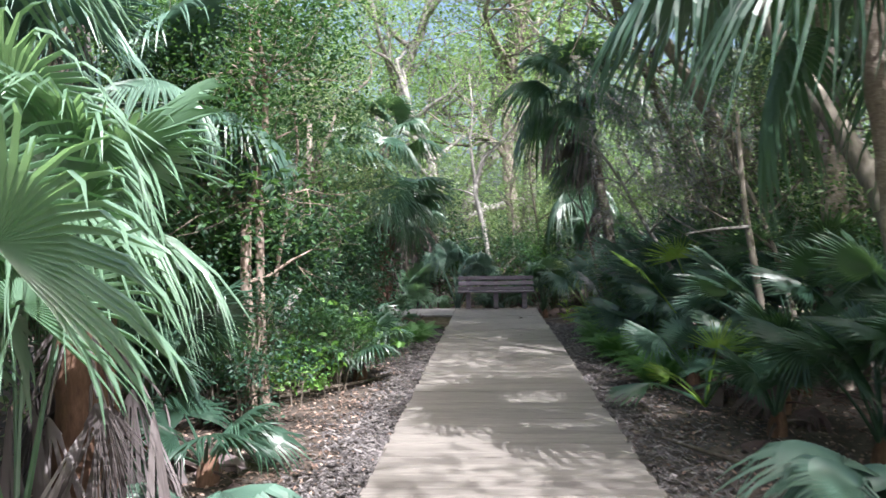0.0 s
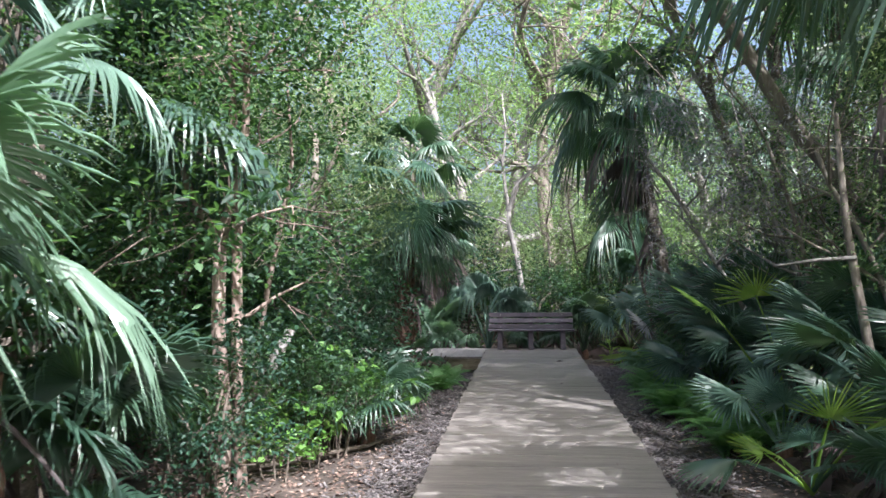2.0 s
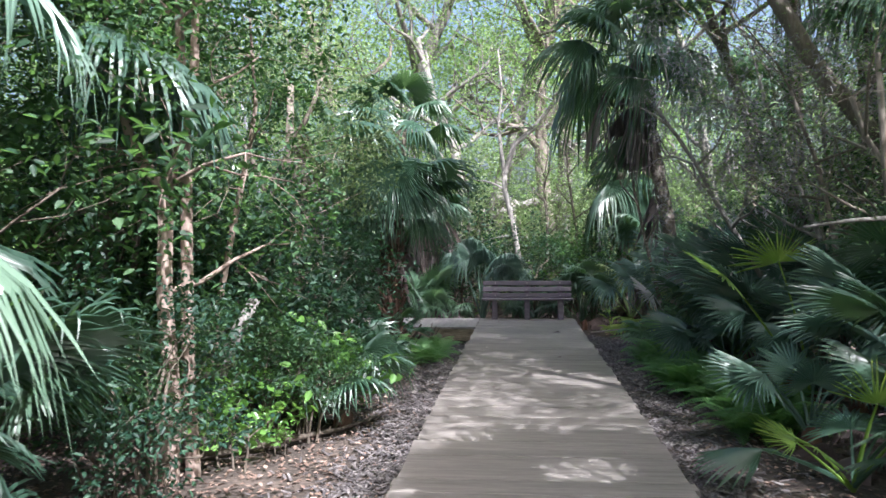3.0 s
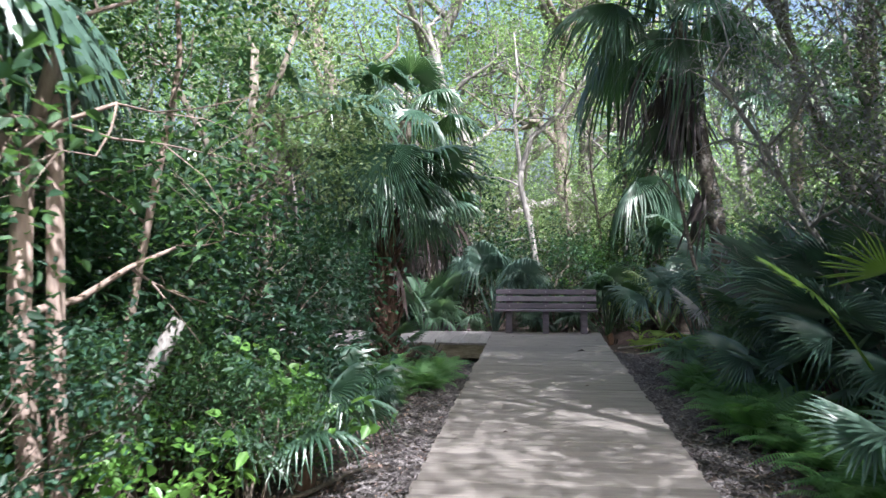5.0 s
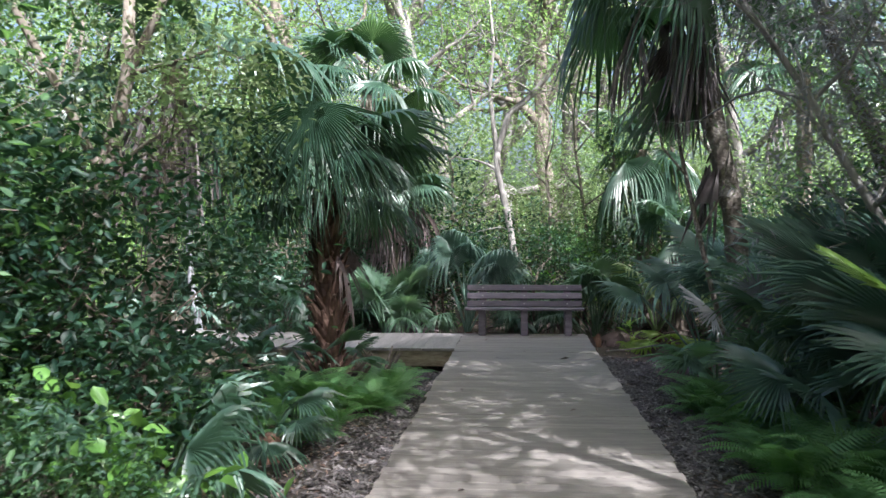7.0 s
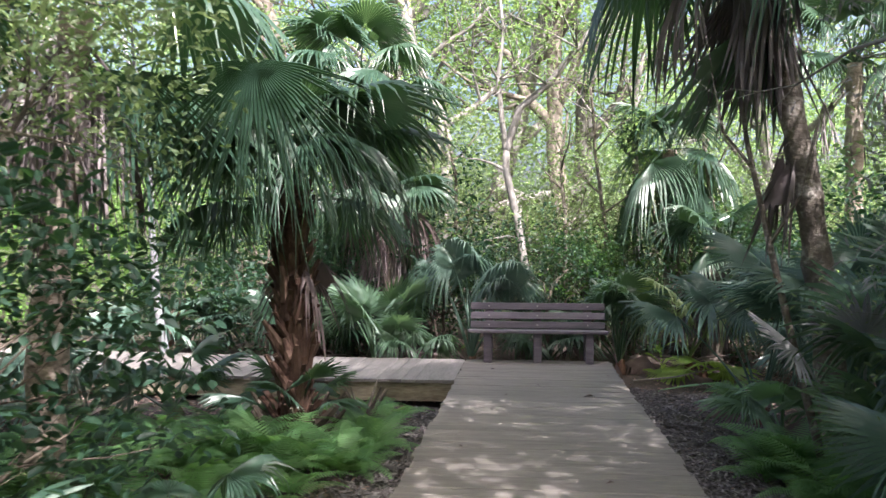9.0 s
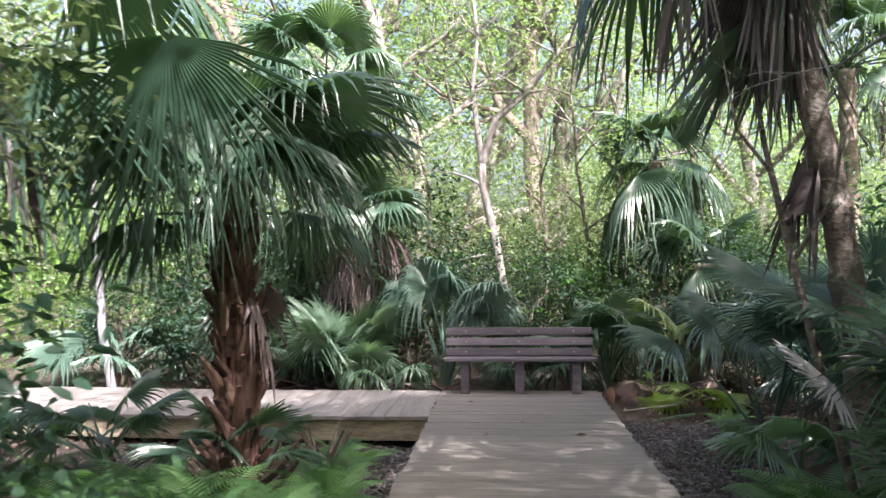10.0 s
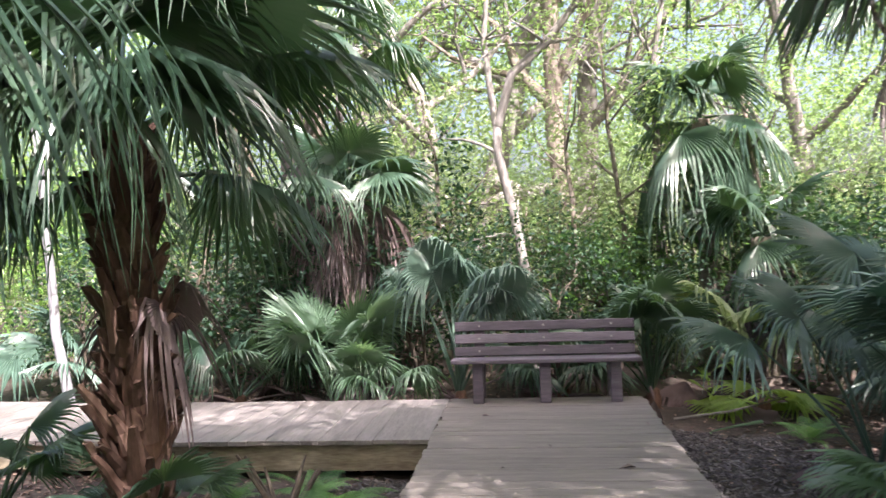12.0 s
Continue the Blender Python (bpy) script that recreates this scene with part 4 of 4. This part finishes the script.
tree("small_tree", at(3.1, 11.5), "small tree with bare grey twigs hung with moss", "tree", 94, 2, 3.4, 0.045, 8, 1.25, 3, 3, (0.055, 0.02), 26, 0.17, M_OLIVE, M_BARK, "small trees", (-0.1, 0), 0.4)
tree("small_tree", at(3.7, 9.2), "small tree with bare grey twigs", "tree", 95, 2, 3.2, 0.05, 6, 1.3, 3, 3, (0.055, 0.02), 26, 0.17, M_OLIVE, M_BARK, "small trees", (-0.1, 0), 0.4)
moss_tree = tree("bare_tree", at(3.4, 11.4), "twiggy grey tree hung with pale moss", "tree", 131, 2, 3.8, 0.045, 9, 0.95, 4, 3, (0.08, 0.018), 6, 0.12, M_MOSS, M_PALEBARK, "small trees", (-0.08, 0), 0.4, wander=0.24, droop=1.5)
tree("bare_tree", at(3.9, 12.9), "twiggy grey tree hung with pale moss", "tree", 132, 2, 4.0, 0.045, 8, 0.95, 4, 3, (0.07, 0.016), 7, 0.11, M_MOSS, M_PALEBARK, "small trees", (-0.08, 0), 0.4, wander=0.24, droop=1.5)
place(moss_tree, [(3.5, 13.5, 1.05)], 210)
fork = empty("forked_tree", at(0.05, 21.4), "slender pale grey tree with a forked trunk behind the bench", "tree", "small trees")
FZ = 0.25


def fork_limb(name, pts, radii, last=2, kids=4, length=1.1):
    """A limb of the forked tree, with its twigs; returns the points that bear leaves."""
    rng = random.Random(len(pts) * 7 + int(pts[-1][2] * 10))
    V, F, tips = [], [], []
    P = [Vector(p) - Vector((0.05, 0, -FZ)) for p in pts]
    tube(V, F, P, radii, 9)
    for p, r in zip(P[2:], radii[2:]):
        for k in range(kids):
            a = rng.uniform(0, 6.28)
            grow(rng, V, F, tips, p, Vector((math.cos(a), math.sin(a), rng.uniform(0.1, 0.9))).normalized(), length * rng.uniform(0.6, 1.2), r * 0.5, 1, last, 0.2, 0.03, 3, 5)
    mesh_obj(name, V, F, M_PALEBARK, fork, smooth=True)
    return tips


tips = fork_limb("trunk", [(0.05, 0, -0.4), (0.02, 0, 0.5), (-0.12, 0, 1.5), (-0.36, 0, 2.6), (-0.36, 0, 3.0)], [0.08, 0.072, 0.064, 0.06, 0.056], 2, 1, 0.7)
tips += fork_limb("limb", [(-0.37, 0, 2.95), (-0.44, 0.02, 3.5), (-0.5, 0.05, 4.1), (-0.42, 0.1, 4.9), (-0.5, 0.1, 5.8)], [0.055, 0.045, 0.04, 0.03, 0.015])
tips += fork_limb("limb", [(-0.35, 0, 2.95), (-0.15, -0.05, 3.6), (0.3, -0.1, 3.97), (0.77, -0.1, 4.55), (1.3, -0.1, 5.3)], [0.065, 0.06, 0.055, 0.045, 0.02])
T = np.repeat(np.array([tuple(q) for q in tips]), 12, axis=0)
fr = np.random.default_rng(4)
v, f = leaves(T + fr.normal(size=T.shape) * 0.22, 0.09, 0.045, fr, 0.5, 0.2)
shared("crown", np_mesh("crown", v, f, M_CANOPY), fork, Matrix())
tree("small_tree", at(1.8, 23.0), "slender pale tree behind the bench", "tree", 97, 1, 5.2, 0.085, 6, 1.6, 3, 3, (0.09, 0.045), 12, 0.22, M_CANOPY, M_PALEBARK, "small trees", (0, 0), 0.5)
tree("small_tree", at(-5.25, 19.6), "slender tree with a white trunk beyond the side boardwalk", "tree", 98, 1, 5.0, 0.065, 5, 1.6, 3, 3, (0.09, 0.045), 12, 0.22, M_CANOPY, M_WHITEBARK, "small trees", (-0.1, 0), 0.65, wander=0.08)

for k, (x, y, h) in enumerate(((0.75, 21.8, 4.2), (1.35, 22.6, 4.6), (-1.1, 22.4, 4.0), (3.1, 21.4, 4.0), (-3.6, 22.2, 4.4))):
    tree("sapling_tree", at(x, y), "slender grey sapling tree in the thicket", "tree", 120 + k, 1, h, 0.05, 5, 1.0, 3, 3, (0.085, 0.04), 9, 0.18, M_CANOPY if k % 2 else M_OLIVE, M_BARK, "sapling trees", (0.03 * (k % 3 - 1), 0), 0.45)

# tall trees; the first oak and its copies are added to shade the path
shade_oak = tree("oak_tree", at(7.0, -2.5), "tall oak with a spreading leafy crown, added for its shade", "tree", 101, 1, 7.5, 0.13, 9, 3.0, 3, 4, (0.12, 0.06), 80, 0.4, M_CANOPY, M_BARK, "tall trees", (-0.02, 0.02), 0.68, limb_up=0.85, clump=0.9, gap=0.0, floor=4.7)
oakB = tree("oak_tree", at(-7.0, 9.0), "tall tree with an airy yellow-green crown", "tree", 102, 1, 8.5, 0.17, 9, 2.8, 3, 4, (0.11, 0.052), 26, 0.45, M_CANOPY, M_BARK, "tall trees", (0.03, 0), 0.3)
oakC = tree("oak_tree", at(-1.6, 25.0), "tall tree with a pale trunk and olive leaves", "tree", 103, 1, 8.0, 0.2, 9, 2.8, 3, 4, (0.11, 0.052), 24, 0.45, M_CANOPY, M_PALEBARK, "tall trees", (0, 0), 0.2)
# oak copies beside and behind the path, mostly unseen, stood there to cast shade
place(shade_oak, [(4.5, 1.4, 1.0), (4.0, 4.2, 1.0), (3.9, 7.0, 1.0), (3.9, 9.8, 1.05), (4.8, 11.2, 1.0), (5.0, 16.4, 1.0), (-6.0, 5.2, 1.0), (-4.6, -2.0, 1.0), (0.4, -6.5, 1.0)], 204)
place(oakB, [(0.8, 27.2, 1.5), (-4.6, 25.2, 1.2), (8.5, 22.0, 1.0), (-10.0, 3.0, 1.1)], 205)
place(oakC, [(-1.2, 28.5, 1.5), (-10.5, 24.6, 1.0), (6.4, 29.0, 1.1), (-4.4, 30.0, 1.6), (1.2, 31.0, 1.6), (10.5, 27.0, 1.1)], 206)

# undergrowth behind the bench
thick = tree("thicket_shrub", at(0.6, 22.6), "tall sunlit yellow-green thicket", "shrub", 105, 5, 2.0, 0.03, 5, 0.9, 3, 3, (0.075, 0.035), 6, 0.15, M_OLIVE, M_TWIG, "thicket", fork=0.15)
place(thick, [(-0.9, 22.8, 1.0), (1.9, 23.2, 1.1), (3.6, 22.6, 1.1), (-2.4, 23.2, 1.1), (-4.0, 22.8, 1.1), (5.2, 23.6, 1.2), (0.0, 24.6, 1.3), (2.6, 25.0, 1.4), (7.0, 20.4, 1.2), (5.6, 18.4, 1.1), (5.0, 14.6, 1.2), (5.2, 10.2, 1.3), (5.4, 6.6, 1.2), (-5.4, 9.8, 1.3), (-5.4, 6.0, 1.3)], 207)

# far woods all around
def far_wood(name, seed, a0, a1, r0, r1, count, per, size, h, mat, label, sig=0.8):
    """Leaf clumps of distant trees between two bearings, clockwise from +y."""
    nr = np.random.default_rng(seed)
    a = np.radians(nr.uniform(a0, a1, count))
    r = nr.uniform(r0, r1, count)
    c = np.stack([np.sin(a) * r, 9 + np.cos(a) * r, nr.uniform(0.02, 1, count) * h], 1)
    P = np.repeat(c, per, axis=0) + nr.normal(size=(count * per, 3)) * np.array([sig, sig, sig * 0.6]) * np.repeat(nr.uniform(0.6, 1.3, (count, 1)), per, axis=0)
    v, f = leaves(P, size, size * 0.5, nr, 0.4, 0.2)
    tagged(new(name, np_mesh(name, v, f, mat)), label, "woods", kind="stuff")


far_wood("far_woods", 7, -60, 8, 21, 32, 620, 150, 0.115, 12.0, M_CANOPY, "distant sunlit green woodland", 0.7)
far_wood("far_woods", 12, 6, 50, 21, 32, 330, 150, 0.115, 8.0, M_CANOPY, "distant low sunlit green woodland", 0.7)
far_wood("far_woods", 8, -55, 45, 14.5, 22, 200, 180, 0.12, 4.0, M_OLIVE, "distant olive undergrowth", 0.5)
far_wood("far_woods", 10, -50, -22, 14, 24, 130, 160, 0.11, 3.2, M_LIME, "sunlit light green undergrowth in a clearing")
far_wood("far_woods", 11, -62, 8, 36, 50, 900, 60, 0.3, 14.0, M_CANOPY, "distant tall sunlit green trees", 1.1)
far_wood("far_woods", 13, 6, 55, 36, 50, 560, 60, 0.3, 10.0, M_CANOPY, "distant low sunlit green trees", 1.1)
far_wood("far_woods", 9, 50, 300, 22, 34, 1000, 40, 0.4, 11.0, M_CANOPY, "distant green woodland behind")

# ---- ferns ----
def fern_frond(seed):
    r = random.Random(seed)
    V, F = [], []
    pts = []
    e, p = radians(70), Vector((0, 0, 0))
    n = 16
    for i in range(n + 1):
        pts.append(p.copy())
        p = p + Vector((math.cos(e), r.uniform(-0.05, 0.05), math.sin(e))) * (0.62 / n)
        e -= radians(95) / n
    tube(V, F, pts[::4], [0.004, 0.0035, 0.003, 0.002, 0.001], 3)
    for i in range(3, n):
        d = (pts[i + 1] - pts[i - 1]).normalized()
        f = i / n
        ln = 0.15 * math.sin(min(1, (1.02 - f) * 1.35) * math.pi / 2) * (0.7 if i == 3 else 1)
        for s in (-1, 1):
            for half in (0, 0.5):
                b0 = pts[i].lerp(pts[min(i + 1, n)], half)
                dr = Vector((0, s, 0)) + d * 0.35
                dr.z -= 0.25
                dr.normalize()
                w = d * 0.0062
                b = len(V)
                V += [tuple(b0 - w), tuple(b0 + w), tuple(b0 + dr * ln * 0.6 + w * 0.8), tuple(b0 + dr * ln), tuple(b0 + dr * ln * 0.6 - w * 0.8)]
                F.append((b, b + 1, b + 2, b + 3, b + 4))
    me = bpy.data.meshes.new("frond")
    me.from_pydata(V, [], F)
    me.materials.append(M_FERN)
    return me


fern_meshes = [fern_frond(s) for s in range(4)]


def fern(x, y, sc, rng):
    t = empty("fern", at(x, y), "green fern with arching feathery fronds", "fern", "ferns")
    k = rng.randint(8, 11)
    for i in range(k):
        s = sc * rng.uniform(0.75, 1.2)
        shared("frond", fern_meshes[rng.randint(0, 3)], t, pose(0, 0, 0, rng.uniform(-10, 10), rng.uniform(-18, 22), 360 * i / k + rng.uniform(-15, 15)) @ Matrix.Diagonal((s, s, s, 1)))


rf = random.Random(5)
for i in range(34):
    fern(rf.uniform(-3.8, -1.25), rf.uniform(11.6, 15.2), rf.uniform(0.7, 1.2), rf)
for i in range(38):
    fern(rf.uniform(1.6, 2.4), rf.uniform(9.4, 14.4), rf.uniform(0.8, 1.3), rf)
for i in range(12):
    fern(rf.uniform(-2.6, -1.2), rf.uniform(13.2, 14.5), rf.uniform(0.7, 1.0), rf)
for x, y in ((-1.3, 15.9), (-1.55, 16.2), (-2.1, 16.1), (2.4, 18.2), (-1.5, 13.0), (-1.2, 13.6)):
    fern(x, y, 0.7, rf)

# ---- litter ----
def scatter(name, mat, spots, size, rng, label, category, flat=3.0):
    P = np.array([(x, y, ground_z(x, y) + rng.uniform(0.004, 0.03)) for x, y in spots])
    v, f = leaves(P, size[0], size[1], np.random.default_rng(3), flat, 0.0, 0.3)
    ob = new(name, np_mesh(name, v, f, mat))
    return tagged(ob, label, category, kind="stuff")


rl = random.Random(9)
spots = [(rl.uniform(-5, -0.85) if rl.random() < 0.6 else rl.uniform(1.05, 5), rl.uniform(1.5, 20.5)) for _ in range(34000)] + [(rl.uniform(-5.5, 5.5), rl.uniform(18.55, 23)) for _ in range(7000)]
spots = [(x, y) for x, y in spots if not (1.0 < x < 1.5 + 0.9 * smooth(12, 17, y) and rl.random() < 0.85) and not (-1.25 < x < -0.8 and rl.random() < 0.7)]
scatter("leaf_litter", M_LITTER, spots, (0.06, 0.028), rl, "dry brown fallen leaves covering the ground", "leaf litter", 2.0)


def chips():
    V, F = [], []
    for i in range(20000):
        if i >= 15000:
            x, y = rl.uniform(1.04, 2.5), rl.uniform(11, 18.5)
        elif rl.random() < 0.5:
            x, y = -0.84 - abs(rl.gauss(0, 0.3)), rl.uniform(2, 16.7)
        else:
            x, y = 1.04 + abs(rl.gauss(0, 0.35 + 0.5 * smooth(13, 17, rl.uniform(2, 18.5)))), rl.uniform(2, 18.5)
        z = ground_z(x, y) + rl.uniform(0.0, 0.035)
        a, t = rl.uniform(0, math.pi), rl.uniform(-0.5, 0.5)
        l, w, h = rl.uniform(0.015, 0.045), rl.uniform(0.006, 0.013), rl.uniform(0.003, 0.007)
        d, s = Vector((math.cos(a), math.sin(a), t)) * l, Vector((-math.sin(a), math.cos(a), rl.uniform(-0.4, 0.4))) * w
        u = Vector((0, 0, h))
        c = Vector((x, y, z))
        b = len(V)
        V += [tuple(c - d - s), tuple(c + d - s * 0.6), tuple(c + d * 0.9 + s), tuple(c - d + s * 0.7), tuple(c - d * 0.9 - s + u), tuple(c + d * 0.9 - s * 0.5 + u), tuple(c + d * 0.8 + s * 0.9 + u), tuple(c - d * 0.9 + s * 0.6 + u)]
        F += [(b + 4, b + 5, b + 6, b + 7), (b, b + 1, b + 5, b + 4), (b + 1, b + 2, b + 6, b + 5), (b + 2, b + 3, b + 7, b + 6), (b + 3, b, b + 4, b + 7)]
    ob = mesh_obj("mulch", V, F, M_CHIP)
    tagged(ob, "dark wood-chip mulch beside the boardwalk", "mulch", kind="stuff")


chips()

# ---- things on the ground and deck ----
def stick(name, pts, radii, mat, label, category, group="", sides=7):
    V, F = [], []
    o = Vector(pts[0])
    tube(V, F, [Vector(p) - o for p in pts], radii, sides)
    t = mesh_obj(name, V, F, mat, smooth=True)
    t.location = o
    return tagged(t, label, category, group)


gz = ground_z
stick("broken_trunk", [(-2.62, 9.0, gz(-2.62, 9.0) - 0.05), (-2.42, 9.08, 0.45), (-2.28, 9.14, 0.78), (-2.17, 9.18, 1.0)], [0.075, 0.065, 0.06, 0.045], M_PALEBARK, "broken pale leaning dead trunk in the shrubs", "dead trunk")
stick("fallen_branch", [(-2.6, 8.3, gz(-2.6, 8.3) + 0.03), (-2.0, 8.75, gz(-2, 8.75) + 0.07), (-1.5, 9.4, gz(-1.5, 9.4) + 0.05), (-1.25, 10.2, gz(-1.25, 10.2) + 0.03)], [0.03, 0.026, 0.018, 0.008], M_TWIG, "thin brown fallen branch on leaf litter", "branch", "fallen branches")
stick("fallen_branch", [(1.9, 6.2, gz(1.9, 6.2) + 0.03), (1.6, 6.6, gz(1.6, 6.6) + 0.05), (1.3, 7.3, gz(1.3, 7.3) + 0.02)], [0.02, 0.016, 0.006], M_TWIG, "thin brown fallen branch on leaf litter", "branch", "fallen branches")
stick("fallen_branch", [(1.35, 18.9, gz(1.35, 18.9) + 0.05), (1.9, 19.0, gz(1.9, 19) + 0.14), (2.6, 19.1, gz(2.6, 19.1) + 0.3)], [0.015, 0.012, 0.008], M_PALEBARK, "bare pale fallen branch beside the boardwalk", "branch", "fallen branches")
lean_t = empty("leaning_sapling", (2.1, 14.0, gz(2.1, 14)), "thin dark leaning sapling with pale flecks", "sapling")
for nm, pts, rad in (("trunk", [(0, 0, -0.1), (-0.21, 0.1, 0.88), (-0.4, 0.1, 1.7), (-0.56, 0.1, 2.44), (-0.65, 0.15, 3.2)], [0.032, 0.028, 0.024, 0.018, 0.01]),
                     ("limb", [(-0.4, 0.1, 1.7), (-0.25, -0.1, 2.05), (-0.2, -0.25, 2.5)], [0.015, 0.011, 0.006]),
                     ("limb", [(-0.52, 0.1, 2.25), (-0.75, 0.0, 2.5), (-0.85, -0.1, 2.9)], [0.014, 0.01, 0.005])):
    V, F = [], []
    tube(V, F, pts, rad, 7)
    mesh_obj(nm, V, F, M_MOTTLE, lean_t, smooth=True)
stick("dead_sapling", [(3.0, 9.2, gz(3.0, 9.2) - 0.05), (2.95, 9.2, 0.8), (2.8, 9.25, 1.9), (2.75, 9.3, 2.9)], [0.05, 0.045, 0.035, 0.02], M_BARK, "bare grey dead sapling among the palmettos", "sapling")
stick("dead_branch", [(2.85, 9.2, 1.62), (2.5, 9.1, 1.6), (2.1, 9.0, 1.55)], [0.02, 0.017, 0.01], M_PALEBARK, "bare pale branch caught in the undergrowth", "branch")

# cut palm stalks by the side boardwalk
stump = empty("palm_stump", at(-1.5, 15.4), "dark spiky stump of cut palm stalks", "stump")
for k in range(9):
    a = k * 40 + rp.uniform(-15, 15)
    V, F = [], []
    hh = rp.uniform(0.25, 0.55)
    q = Vector((math.cos(radians(a)), math.sin(radians(a)), 0))
    tube(V, F, [q * 0.04 + Vector((0, 0, -0.05)), q * 0.09 + Vector((0, 0, hh * 0.5)), q * (0.1 + hh * 0.3) + Vector((0, 0, hh))], [0.028, 0.02, 0.008], 5)
    mesh_obj("stalk", V, F, M_TWIG, stump)

# fallen leaf and dead scraps by the end of the boardwalk
fall = empty("fallen_frond", at(2.15, 18.75, 0.05), "fallen green palm leaf lying on the ground", "palm leaf")
shared("blade", frond_mesh(M_PALE_LIT, 0, 0.5, 0.7, 0.15, 2, 36, span=70, sag=5), fall, pose(0, 0, 0.06, 0, 6, 190))
scrap = empty("dead_frond", (1.04, 18.2, -0.1), "dry pale scrap of palm leaf leaning on the deck edge", "palm leaf")
shared("blade", frond_mesh(M_DEAD, -60, 0.12, 0.32, 0.4, 1, 14, span=40), scrap, pose(0, 0, 0.22, 0, 0, -60))
sprig = empty("seedling", at(1.75, 19.15), "upright bright yellow-green seedling in the sun", "seedling")
for k in range(9):
    shared("leaf", frond_mesh(M_YOUNG_GLOW, 60, 0.03, 0.3, 0.3, 1 + k % 3, 5, span=14), sprig, pose(0, 0, 0.05 + 0.05 * k, 0, rp.uniform(-20, 10), k * 137))


def deck_leaf(x, y, size, mat, label):
    v, f = leaves(np.array([(0, 0, 0.0)]), size, size * 0.45, np.random.default_rng(int(x * 100 + y * 1000) % 9999), 6.0, 0.0, 0.5)
    o = new("fallen_leaf", np_mesh("fallen_leaf", v - np.array([0, 0, v[:, 2].min()]), f, mat))
    o.location = (x, y, 0.003)
    tagged(o, label, "leaf", "leaves on the deck")


for x, y, s, m, lb in ((0.08, 16.5, 0.05, M_GREY, "small pale fallen leaf on the deck boards"), (0.62, 15.9, 0.1, M_TWIG, "small dark fallen leaf on the deck boards"), (-0.2, 15.9, 0.04, M_GREY, "small pale fallen leaf on the deck boards"),
                       (0.35, 15.0, 0.04, M_GREY, "small pale fallen leaf on the deck boards"), (-0.45, 17.6, 0.06, M_DEAD, "small brown fallen leaf on the deck boards"), (-0.5, 13.8, 0.06, M_DEAD, "small brown fallen leaf on the deck boards"),
                       (0.5, 13.0, 0.05, M_DEAD, "small brown fallen leaf on the deck boards"), (-0.3, 10.8, 0.06, M_DEAD, "small brown fallen leaf on the deck boards"), (0.7, 8.3, 0.06, M_DEAD, "small brown fallen leaf on the deck boards"), (0.85, 17.2, 0.07, M_DEAD, "small brown fallen leaf on the deck boards")):
    deck_leaf(x, y, s, m, lb)
